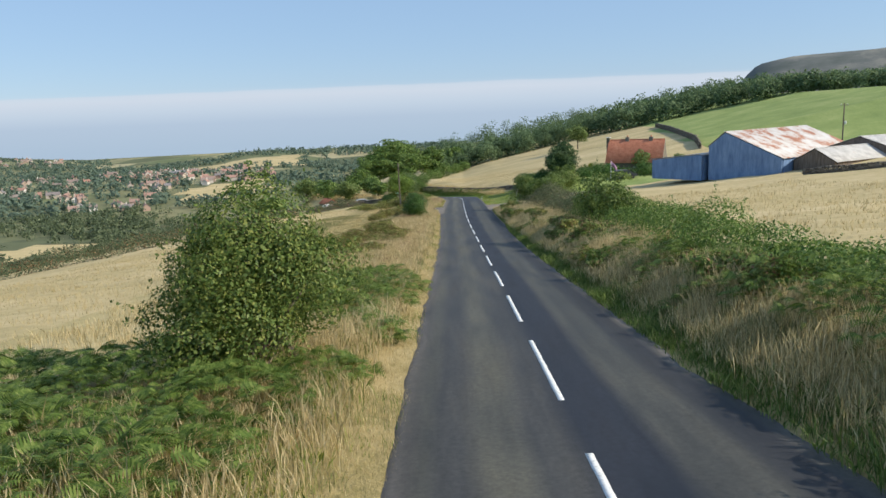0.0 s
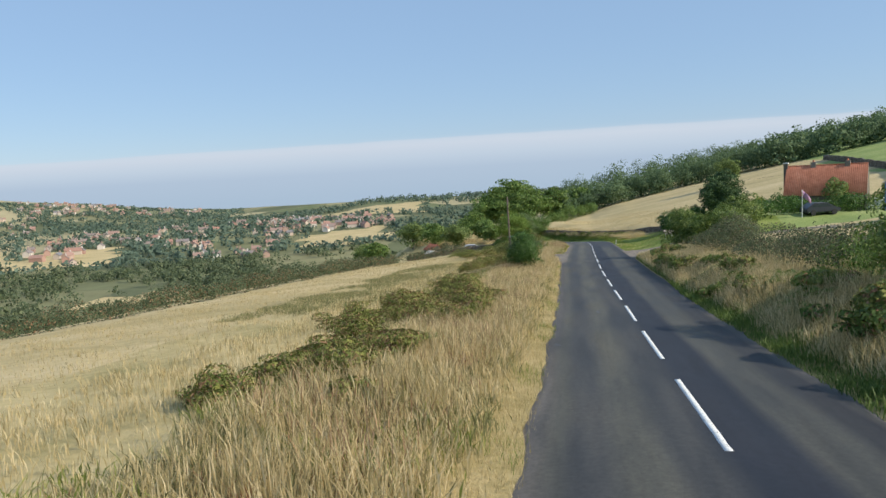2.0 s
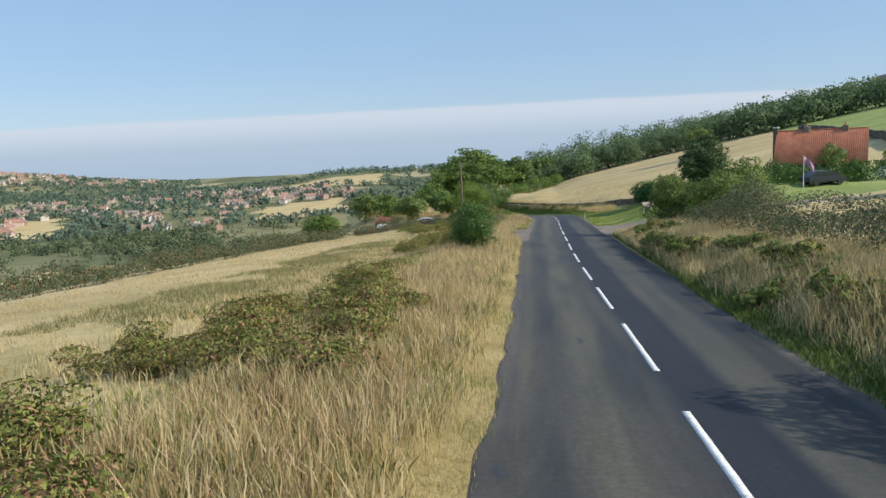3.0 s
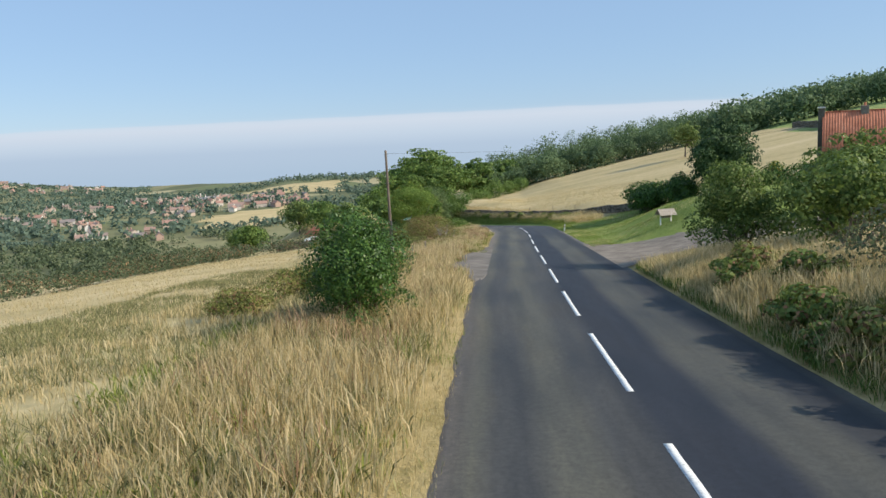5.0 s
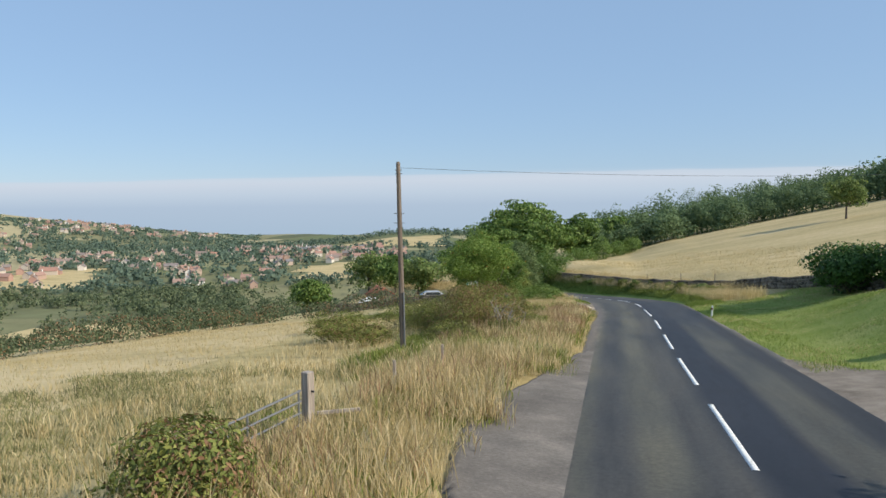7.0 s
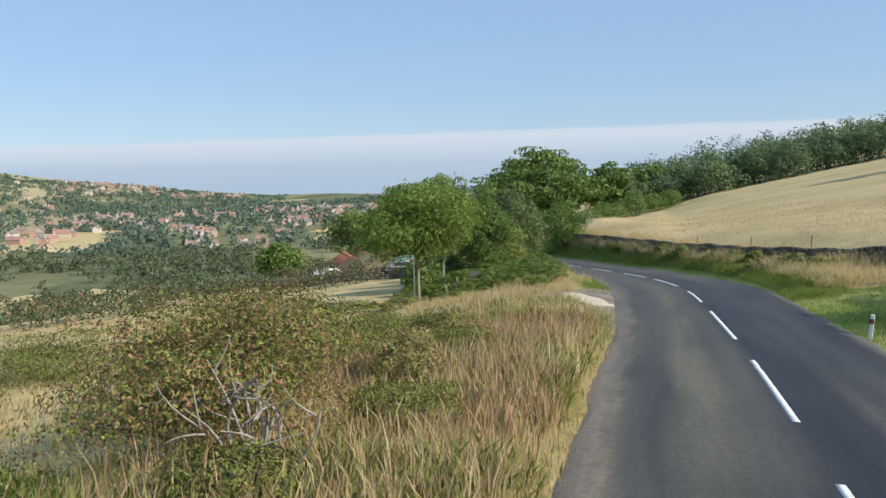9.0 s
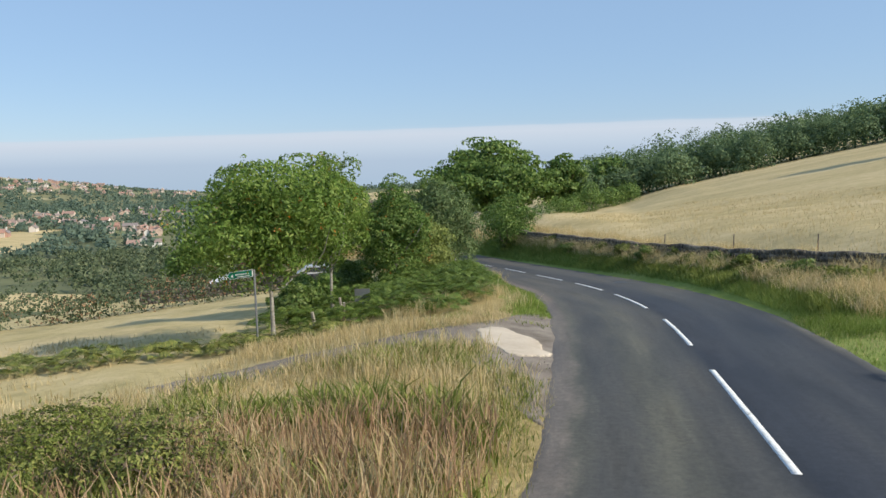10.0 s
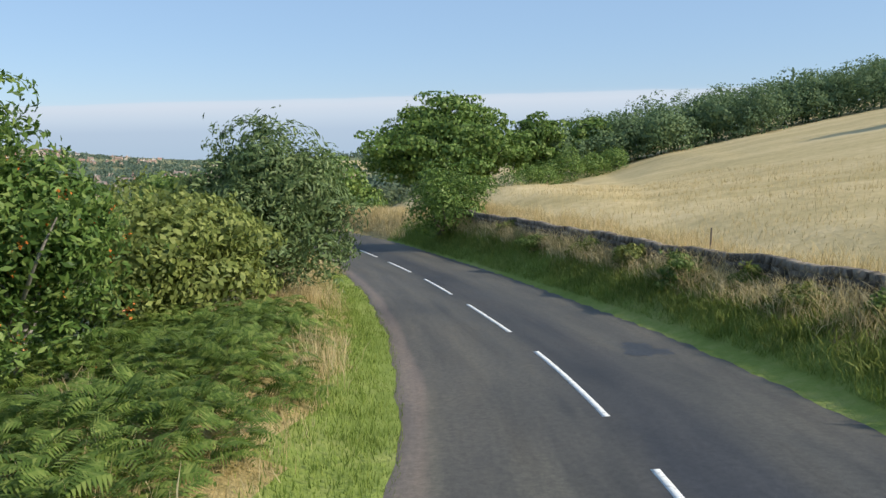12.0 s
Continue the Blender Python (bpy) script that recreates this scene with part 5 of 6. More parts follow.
M_TAR = material("fresh_tar", (0.028, 0.028, 0.031), 0.55, 0.4)
paint(M_TAR, ramp(M_TAR, noise_of(M_TAR, 9, 4), (0.3, (0.026, 0.026, 0.028)), (0.7, (0.06, 0.06, 0.062))))
for cx_, cy_, wide, long, turn in ((-0.45, 111.7, 0.16, 0.55, 5), (-0.4, 113.6, 0.10, 0.6, -6), (-0.5, 115.6, 0.08, 0.35, 10), (-0.5, 116.8, 0.05, 0.3, 0), (1.4, 177.9, 0.55, 0.9, 20), (0.6, 49.1, 0.08, 0.3, 15), (2.1, 58.4, 0.07, 0.4, 4)):
    th = np.linspace(0, 2 * math.pi, 40, endpoint=False)
    rr = 1 + 0.16 * np.sin(3 * th + cx_ * 7) + 0.12 * np.sin(7 * th + cy_) + 0.1 * np.sin(13 * th + long * 9)
    ox, oy, k = wide * rr * np.cos(th), long * rr * np.sin(th), math.radians(turn)
    x, y = np.r_[cx_, cx_ + ox * math.cos(k) - oy * math.sin(k)], np.r_[cy_, cy_ + ox * math.sin(k) + oy * math.cos(k)]
    z = on_road(x, y, 0.005)
    z[1:] -= 0.003
    n = len(th)
    part("tar_patch", mesh_of("tar_patch", np.stack([x, y, z], 1), np.full(n, 3), [q for j in range(n) for q in (0, 1 + j, 1 + (j + 1) % n)]), M_TAR, road, "small dark tar repair")


# ---- built things ----
def slab(bm, size, at, turn=(0, 0, 0)):
    m = Matrix.Translation(at) @ Euler([radians(a) for a in turn]).to_matrix().to_4x4() @ Matrix.Diagonal((*size, 1))
    return bmesh.ops.create_cube(bm, size=1, matrix=m)


def box(size, at=(0, 0, 0), turn=(0, 0, 0), bevel=0.0):
    bm = bmesh.new()
    slab(bm, size, at, turn)
    if bevel:
        bmesh.ops.bevel(bm, geom=bm.edges[:], offset=bevel, segments=1, affect="EDGES")
    return bm


def rod(r0, r1, start, end, sides=10):
    start, end = Vector(start), Vector(end)
    bm = bmesh.new()
    way = end - start
    m = Matrix.Translation((start + end) / 2) @ way.to_track_quat("Z", "Y").to_matrix().to_4x4()
    bmesh.ops.create_cone(bm, cap_ends=True, segments=sides, radius1=r0, radius2=r1, depth=way.length, matrix=m)
    return bm


def sheet(corners, thick):
    """A flat plate with the given corners and a thickness downwards along its normal."""
    bm = bmesh.new()
    c = [Vector(p) for p in corners]
    n = (c[1] - c[0]).cross(c[2] - c[0]).normalized() * thick
    top, low = [bm.verts.new(p) for p in c], [bm.verts.new(p - n) for p in c]
    bm.faces.new(top)
    bm.faces.new(low[::-1])
    for i in range(len(c)):
        j = (i + 1) % len(c)
        bm.faces.new((top[j], top[i], low[i], low[j]))
    return bm


def ridged(a, b, c, d, waves, deep, mat_name="", thick=0.0):
    """Corrugated sheeting between corners a-b (top edge) and d-c (lower edge)."""
    a, b, c, d = (np.array(p, float) for p in (a, b, c, d))
    n = np.cross(b - a, d - a)
    n /= np.linalg.norm(n)
    u = np.linspace(0, 1, waves * 4 + 1)
    off = deep * np.sin(u * waves * 2 * math.pi)[:, None] * n
    top, low = a + (b - a) * u[:, None] + off, d + (c - d) * u[:, None] + off
    k = len(u)
    i = np.arange(k - 1)
    v = np.r_[top, low, top - n * 0.04, low - n * 0.04]
    f = np.r_[np.stack([i, i + k, i + k + 1, i + 1], 1), np.stack([i + 2 * k, i + 2 * k + 1, i + 3 * k + 1, i + 3 * k], 1), np.stack([i + k, i + 3 * k, i + 3 * k + 1, i + k + 1], 1)]
    return quads("sheeting", v, f)


M_POLE = material("weathered_pole", (0.16, 0.12, 0.09), 0.9, 0.1)
paint(M_POLE, ramp(M_POLE, noise_of(M_POLE, 12, 4, stretch=(1, 1, 0.06)), (0.3, (0.09, 0.07, 0.055)), (0.7, (0.26, 0.21, 0.17))))
M_OAK = material("grey_oak", (0.36, 0.31, 0.25), 0.9, 0.1)
paint(M_OAK, ramp(M_OAK, noise_of(M_OAK, 14, 5, stretch=(1, 1, 0.1)), (0.3, (0.22, 0.18, 0.15)), (0.7, (0.52, 0.46, 0.39))))
bumped(M_OAK, noise_of(M_OAK, 25, 4, stretch=(1, 1, 0.08)), 0.5, 0.01)
M_WIRE = material("wire", (0.05, 0.05, 0.05), 0.6)
M_STEEL = material("galvanised_steel", (0.26, 0.265, 0.27), 0.6)
M_STEEL.node_tree.nodes["Principled BSDF"].inputs["Metallic"].default_value = 0.7
M_WHITE = material("white_paint", (0.80, 0.80, 0.78), 0.6)
paint(M_WHITE, ramp(M_WHITE, noise_of(M_WHITE, 8, 4), (0.3, (0.62, 0.61, 0.57)), (0.6, (0.82, 0.82, 0.80))))
M_BLACK = material("black_paint", (0.03, 0.03, 0.03), 0.6)
M_SIGNGREEN = material("sign_green", (0.02, 0.23, 0.13), 0.45)
M_RED = material("faded_red", (0.45, 0.10, 0.07), 0.7)
M_PINK = material("faded_flag", (0.42, 0.24, 0.36), 0.8)
# near-black colour paints the unlit inside of doorways onto closed walls
M_INSHADE = material("unlit_inside", (0.02, 0.02, 0.022), 0.7)
M_GLASS = material("window_glass", (0.03, 0.04, 0.05), 0.08, 0.6)

M_BLUE = material("blue_sheeting", (0.16, 0.25, 0.42), 0.55, 0.4)
paint(M_BLUE, ramp(M_BLUE, noise_of(M_BLUE, 0.9, 5, 0.7, stretch=(2.5, 2.5, 0.5)), (0.3, (0.10, 0.17, 0.31)), (0.55, (0.17, 0.27, 0.45)), (0.75, (0.28, 0.38, 0.54))))
M_TINROOF = material("rusting_sheeting", (0.5, 0.45, 0.42), 0.65, 0.4)
paint(M_TINROOF, ramp(M_TINROOF, noise_of(M_TINROOF, 0.42, 5, 0.7), (0.38, (0.60, 0.58, 0.56)), (0.5, (0.52, 0.46, 0.42)), (0.58, (0.38, 0.17, 0.10)), (0.75, (0.27, 0.11, 0.07))))
M_GREYROOF = material("grey_sheeting", (0.5, 0.49, 0.47), 0.75, 0.3)
paint(M_GREYROOF, ramp(M_GREYROOF, noise_of(M_GREYROOF, 0.8, 5, 0.7), (0.3, (0.36, 0.34, 0.32)), (0.6, (0.58, 0.56, 0.53)), (0.8, (0.40, 0.29, 0.22))))
M_STONE = material("sandstone", (0.28, 0.24, 0.19), 0.95, 0.1)
st_rand = node(M_STONE, "ShaderNodeObjectInfo").outputs["Random"]
st_f = arith(M_STONE, "ADD", arith(M_STONE, "MULTIPLY", noise_of(M_STONE, 7, 5, 0.7), 0.6), arith(M_STONE, "MULTIPLY", arith(M_STONE, "FRACT", arith(M_STONE, "ADD", st_rand, island(M_STONE)), 0), 0.4))
paint(M_STONE, ramp(M_STONE, st_f, (0.25, (0.075, 0.065, 0.055)), (0.5, (0.18, 0.155, 0.125)), (0.8, (0.33, 0.29, 0.235))))
bumped(M_STONE, noise_of(M_STONE, 18, 5, 0.7), 0.8, 0.03)
M_PANTILE = material("red_pantiles", (0.42, 0.14, 0.075), 0.8, 0.2)
paint(M_PANTILE, ramp(M_PANTILE, arith(M_PANTILE, "ADD", arith(M_PANTILE, "MULTIPLY", noise_of(M_PANTILE, 1.1, 5, 0.7), 0.7), arith(M_PANTILE, "MULTIPLY", noise_of(M_PANTILE, 9, 3), 0.3)), (0.3, (0.42, 0.14, 0.075)), (0.55, (0.62, 0.24, 0.14)), (0.75, (0.72, 0.35, 0.22))))

# telegraph pole with its wires
pole_x, pole_y = -8.1, 125.2
pole = thing("telegraph_pole", "tall weathered wooden telegraph pole in the grass", "pole", (pole_x, pole_y, at_ground(pole_x, pole_y) - 0.4))
part("shaft", rod(0.13, 0.085, (0, 0, 0), (-0.12, 0.02, 8.35), 12), M_POLE, pole)
part("cap", rod(0.1, 0.06, (-0.12, 0.02, 8.35), (-0.122, 0.02, 8.45), 12), M_POLE, pole)
part("sleeve", rod(0.035, 0.035, (0.1, -0.1, 0.3), (0.08, -0.1, 3.0), 8), M_STEEL, pole, "grey cable guard")
for z in (5.9, 6.3, 7.95, 8.1):
    part("step_bolt", box((0.44 if z < 7 else 0.3, 0.03, 0.03), (-0.1, 0, z)), M_STEEL, pole)
pole_top = Vector((pole_x - 0.12, pole_y, at_ground(pole_x, pole_y) + 7.8))


def wire(label, a, b, sag):
    a, b = np.array(a, float), np.array(b, float)
    t = np.linspace(0, 1, 17)[:, None]
    path = a + (b - a) * t - np.array([0, 0, 1]) * (sag * 4 * t * (1 - t))
    ob = part("overhead_wire", quads("overhead_wire", *tube(path, np.full(17, 0.007), 4)), M_WIRE)
    return tagged(ob, label, "wire", "overhead wires")


wire("thin dark overhead wire leading to the farmhouse", pole_top, (35.2, 150.2, -0.2), 0.7)
field_pole = thing("electricity_pole", "wooden pole with a crossarm behind the barn", "pole", (71, 132, at_ground(71, 132) - 0.3))
part("shaft", rod(0.14, 0.1, (0, 0, 0), (0, 0, 8.6), 8), M_POLE, field_pole)
part("crossarm", box((1.9, 0.1, 0.12), (0, 0, 8.3), (0, 0, 25)), M_POLE, field_pole)
for k in (-0.8, 0, 0.8):
    part("insulator", rod(0.05, 0.04, (k * 0.9, k * 0.42, 8.36), (k * 0.9, k * 0.42, 8.56), 8), M_WHITE, field_pole)
part("transformer", box((0.35, 0.35, 0.6), (0.35, 0, 5.2), bevel=0.05), M_WHITE, field_pole)


# gate beside the lay-by
gp = (-5.6, 109.4)
post = thing("gate_post", "square weathered oak gate post in dry grass", "gate post", (*gp, at_ground(*gp) - 0.3), -20)
part("shaft", box((0.2, 0.2, 1.6), (0, 0, 0.8), bevel=0.015), M_OAK, post)
part("latch_plate", box((0.03, 0.1, 0.16), (-0.115, 0, 1.15)), M_RED, post, "red rusty latch plate")
part("bolt", rod(0.02, 0.02, (0.1, 0, 1.2), (0.17, 0, 1.2), 6), M_BLACK, post)
gate = thing("field_gate", "sagging tubular steel field gate in long grass", "gate", (gp[0] - 0.12, gp[1] - 0.1, at_ground(*gp)), 0)
hinge, swing = Vector((0, 0, 0)), Vector((-0.88, -2.9, -0.28))
for k, z in enumerate((0.22, 0.46, 0.7, 0.92)):
    part("rail", rod(0.024, 0.024, (0, 0, z), (swing.x, swing.y, z + swing.z), 7), M_STEEL, gate)
for t in (0.02, 0.5, 0.98):
    p = swing * t
    part("upright", rod(0.022, 0.022, (p.x, p.y, 0.2 + p.z), (p.x, p.y, 0.95 + p.z), 7), M_STEEL, gate)
hp = (gp[0] - 1.05, gp[1] - 3.1)
hang = thing("gate_post", "short rough wooden hanging post", "gate post", (*hp, at_ground(*hp) - 0.3))
part("shaft", rod(0.1, 0.09, (0, 0, 0), (0, 0, 1.15), 9), M_OAK, hang)
for x, y in ((-5.0, 113.6), (-4.6, 117.4)):
    stake = thing("fence_stake", "thin grey wooden fence stake among the grass", "fence post", (x, y, at_ground(x, y) - 0.2), 12, "fence stakes")
    part("shaft", box((0.08, 0.08, 1.15), (0, 0, 0.57), bevel=0.01), M_OAK, stake)
rail = thing("fence_rail", "low grey rail beside the gate post", "fence", (gp[0] + 0.1, gp[1] + 0.2, at_ground(*gp)), 0)
part("bar", box((0.9, 0.05, 0.08), (0.45, 0.1, 0.42), (0, -4, 15), 0.008), M_OAK, rail)

# roofed notice board on the green
nb = thing("notice_board", "small roofed wooden notice board on white posts", "notice board", (12.3, 123.0, at_ground(12.3, 123.0)), 18)
nb.matrix_basis = nb.matrix_basis @ Matrix.Scale(0.75, 4)
for x in (-0.55, 0.55):
    part("post", box((0.1, 0.1, 1.15), (x, 0, 0.5), bevel=0.012), M_WHITE, nb, "white painted post")
part("board", box((1.1, 0.05, 0.5), (0, 0, 0.85), bevel=0.005), M_OAK, nb)
for sgn in (-1, 1):
    for k in range(5):
        part("shingle", box((1.75, 0.16, 0.02), (0, sgn * (0.07 + 0.115 * k), 1.4 - 0.115 * k + 0.012 * (k % 2)), (-sgn * 43, 0, 0)), M_OAK, nb)
    part("gable", sheet([(sgn * 0.72, -0.5, 0.93), (sgn * 0.72, 0.5, 0.93), (sgn * 0.72, 0, 1.4)], 0.03), M_POLE, nb)
part("ridge_board", box((1.8, 0.09, 0.05), (0, 0, 1.455), bevel=0.01), M_OAK, nb)


def marker(x, y, h=0.75, lean=0):
    t = thing("marker_post", "white roadside marker post with a black band", "marker post", (x, y, at_ground(x, y) - 0.1), -10, "roadside marker posts")
    part("shaft", box((0.11, 0.09, h), (0, 0, h / 2), (0, lean, 0), 0.015), M_WHITE, t)
    part("band", box((0.118, 0.098, 0.14), (0, 0, h - 0.2), (0, lean, 0)), M_BLACK, t, "black band")
    part("reflector", box((0.05, 0.012, 0.09), (0, -0.055, h - 0.2)), M_RED, t, "red reflector")
    return t


marker(6.75, 145.9, 0.85, 4)

# footpath sign by the rowan
fp = thing("footpath_sign", "green and white fingerpost on a grey pole", "signpost", (-10.6, 156.4, at_ground(-10.6, 156.4) + 0.25), 4)
part("pole", rod(0.035, 0.035, (0, 0, -0.6), (0, 0, 2.35), 10), M_STEEL, fp)
arm = part("arm", sheet([(-0.82, -0.04, 2.02), (-0.04, -0.04, 2.12), (-0.04, -0.04, 2.36), (-0.82, -0.04, 2.26), (-0.92, -0.04, 2.13)], 0.03), M_WHITE, fp, "white-edged sign arm")
part("panel", sheet([(-0.80, -0.045, 2.04), (-0.06, -0.045, 2.135), (-0.06, -0.045, 2.34), (-0.80, -0.045, 2.245), (-0.89, -0.045, 2.13)], 0.004), M_SIGNGREEN, arm, "green sign face")
for x0, x1, z in ((-0.62, -0.16, 2.235), (-0.56, -0.14, 2.165)):
    part("lettering", sheet([(x0, -0.05, z - 0.075), (x1, -0.05, z - 0.02), (x1, -0.05, z + 0.015), (x0, -0.05, z - 0.04)], 0.002), M_WHITE, arm, "white bar of lettering")
part("arrow", sheet([(-0.78, -0.05, 2.125), (-0.70, -0.05, 2.08), (-0.70, -0.05, 2.19)], 0.002), M_WHITE, arm, "white arrowhead")
plate = thing("track_sign", "grey metal sign plate on a short post", "sign", (-8.8, 161.8, at_ground(-8.8, 161.8) - 0.2), 8)
part("pole", rod(0.03, 0.03, (0, 0, 0), (0, 0, 1.35), 8), M_STEEL, plate)
part("plate", box((0.6, 0.02, 0.5), (0, -0.04, 1.15), bevel=0.004), M_STEEL, plate)
for k, (x, y) in enumerate(((-9.6, 158.8), (-9.1, 160.4), (-8.2, 163.6), (-9.9, 162.4))):
    stake = thing("fence_stake", "leaning old wooden fence stake by the track", "fence post", (x, y, at_ground(x, y) - 0.2), 30 * k, "fence stakes")
    part("shaft", box((0.09, 0.08, 1.1), (0, 0, 0.55), (9 - 6 * k, 7 * (k % 2) - 4, 0), 0.01), M_OAK, stake)


M_IRON = material("rusty_iron", (0.20, 0.09, 0.06), 0.85, 0.2)
paint(M_IRON, ramp(M_IRON, noise_of(M_IRON, 18, 4), (0.3, (0.07, 0.04, 0.03)), (0.7, (0.17, 0.08, 0.055))))
lid_z = float(on_road(np.array([-1.9]), np.array([163.0]), 0.0)[0])
lid = thing("utility_cover", "rusty brown iron cover set in the road's edge", "manhole cover", (-1.9, 163.0, lid_z), 18)
part("frame", box((0.62, 0.50, 0.05), (0, 0, -0.012), bevel=0.006), M_IRON, lid)
for k in range(4):
    part("rib", box((0.5, 0.05, 0.012), (0, -0.15 + 0.1 * k, 0.016), bevel=0.003), M_IRON, lid)


# ---- farm on the right ----
def gable_block(t, length, width, eave, ridge, wall_mat, roof_mat, waves, over=0.25, off=0.0, eave2=None, wall_label="", roof_label=""):
    """Gabled building along local y, gable at y=0; off shifts the ridge sideways; eave2 is the height of the eave at +x."""
    hw = width / 2
    e2 = eave if eave2 is None else eave2
    prof = [(-hw, 0), (hw, 0), (hw, e2), (off, ridge), (-hw, eave)]
    for y in (0.0, length):
        part("gable_wall", sheet([(x, y, z) for x, z in (prof if y == 0 else prof[::-1])], -0.22 if y == 0 else -0.22), wall_mat, t, wall_label)
    part("side_wall", box((0.22, length - 0.46, eave), (-hw + 0.11, length / 2, eave / 2)), wall_mat, t)
    part("side_wall", box((0.22, length - 0.46, e2), (hw - 0.11, length / 2, e2 / 2)), wall_mat, t)
    up = 0.08
    for x1, z1 in ((hw, e2), (-hw, eave)):
        k = over / max(0.1, abs(x1 - off))
        xe, ze = x1 + (x1 - off) * k, z1 + (z1 - ridge) * k
        a, b, c, d = (off, -over, ridge + up), (off, length + over, ridge + up), (xe, length + over, ze + up), (xe, -over, ze + up)
        part("roof", ridged(a, b, c, d, waves, 0.035) if x1 > 0 else ridged(b, a, d, c, waves, 0.035), roof_mat, t, roof_label)
    part("ridge_cap", box((0.3, length + 2 * over, 0.1), (off, length / 2, ridge + up + 0.03), bevel=0.03), roof_mat, t)
    return t


bz = -2.6
barn = thing("barn", "blue sheeted barn with a rusting tin roof", "barn", (37.6, 89.6, bz), -50)
gable_block(barn, 21, 9.6, 4.3, 6.0, M_BLUE, M_TINROOF, 40, off=-2.6, eave2=2.9, roof_label="rust-streaked corrugated roof")
lean = thing("lean_to_shed", "low blue sheeted shed beside the barn", "shed", (31.2, 96.2, bz - 0.1), -50)
gable_block(lean, 13, 7.5, 2.5, 3.3, M_BLUE, M_GREYROOF, 26, off=3.0, eave2=3.2)
small = thing("cattle_shed", "dark open-fronted cattle shed with a grey roof", "shed", (44.2, 85.2, bz + 0.2), -58)
gable_block(small, 16, 5.2, 2.3, 3.7, M_POLE, M_GREYROOF, 30)
# flat dark panel on the gable in place of a shaded opening
part("doorway", box((2.4, 0.06, 1.9), (-0.3, -0.05, 0.95)), M_INSHADE, small)
back = thing("long_shed", "long grey roofed shed behind the cattle shed", "shed", (53, 92, bz + 0.4), -62)
gable_block(back, 24, 9, 3.0, 4.4, M_POLE, M_GREYROOF, 40)

house = thing("farmhouse", "stone farmhouse with a red pantile roof", "house", (32.4, 145.7, -6.6), -112)
HL, HW, HE, HR = 10.3, 8.0, 3.3, 7.4
gable_block(house, HL, HW, HE, HR, M_STONE, M_PANTILE, 44, over=0.2, roof_label="red pantile roof")
stack = part("chimney", box((0.95, 0.6, HR + 0.5), (0, -0.32, (HR + 0.5) / 2), bevel=0.03), M_STONE, house, "tall outside chimney stack")
part("chimney_cap", box((1.08, 0.74, 0.14), (0, -0.32, HR + 0.55), bevel=0.02), M_WHITE, stack, "pale cap")
for y in (3.4, 7.9):
    ch = part("chimney", box((0.8, 0.7, 0.9), (0, y, HR + 0.1), bevel=0.03), M_STONE, house, "low stone chimney")
    part("chimney_pot", rod(0.14, 0.11, (0, y, HR + 0.5), (0, y, HR + 0.85), 10), M_PANTILE, ch)
for x, y in ((HW / 2 + 0.03, 2.0), (HW / 2 + 0.03, 5.8), (HW / 2 + 0.03, 8.6)):
    win = part("window", box((0.06, 1.1, 1.0), (x, y, 1.95), bevel=0.01), M_WHITE, house, "white framed window")
    part("pane", box((0.03, 0.9, 0.8), (x + 0.03, y, 1.95)), M_GLASS, win)
part("window", box((0.9, 0.06, 1.0), (2.0, -0.03, 2.0), bevel=0.01), M_WHITE, house, "white framed gable window")
part("door", box((0.06, 0.95, 2.0), (HW / 2 + 0.03, 4.0, 1.0), bevel=0.01), M_RED, house)
flag = thing("flag_pole", "thin pole with a drooping faded pink flag", "flag", (27.2, 119.5, at_ground(27.2, 119.5)))
part("pole", rod(0.045, 0.035, (0, 0, 0), (0, 0, 3.3), 8), M_WHITE, flag)
fu = np.linspace(0, 1, 9)
fv = np.concatenate([np.stack([0.05 + 0.95 * fu, 0.14 * np.sin(fu * 7), 3.2 - 1.1 * fu**1.3 - dz * (1 - 0.2 * fu)], 1) for dz in (0, 0.4, 0.8)])
fi = np.concatenate([np.arange(8) + r * 9 for r in range(2)])
cloth = part("cloth", quads("cloth", fv, np.stack([fi, fi + 1, fi + 10, fi + 9], 1)), M_PINK, flag, "faded pink and white cloth")
cloth.modifiers.new("thick", "SOLIDIFY").thickness = 0.01
for k in range(5):
    x, y = 38.5 + 2.1 * k, 131.0 - 0.7 * k
    t = thing("garden_fence", "white painted post and rail fence panel", "fence", (x, y, at_ground(x, y)), -18, "garden fence panels")
    part("post", box((0.1, 0.1, 1.15), (0, 0, 0.55), bevel=0.01), M_WHITE, t)
    for z in (0.45, 0.8, 1.05):
        part("rail", box((2.2, 0.05, 0.1), (1.1, 0, z)), M_WHITE, t)
tank = thing("white_trailer", "small white trailer parked by the farmhouse", "trailer", (43.2, 138.5, at_ground(43.2, 138.5)), 20)
part("body", box((2.6, 1.4, 1.1), (0, 0, 0.95), bevel=0.12), M_WHITE, tank)
for x in (-0.5, 0.5):
    part("wheel", rod(0.3, 0.3, (x, -0.8, 0.3), (x, -0.62, 0.3), 14), M_BLACK, tank)

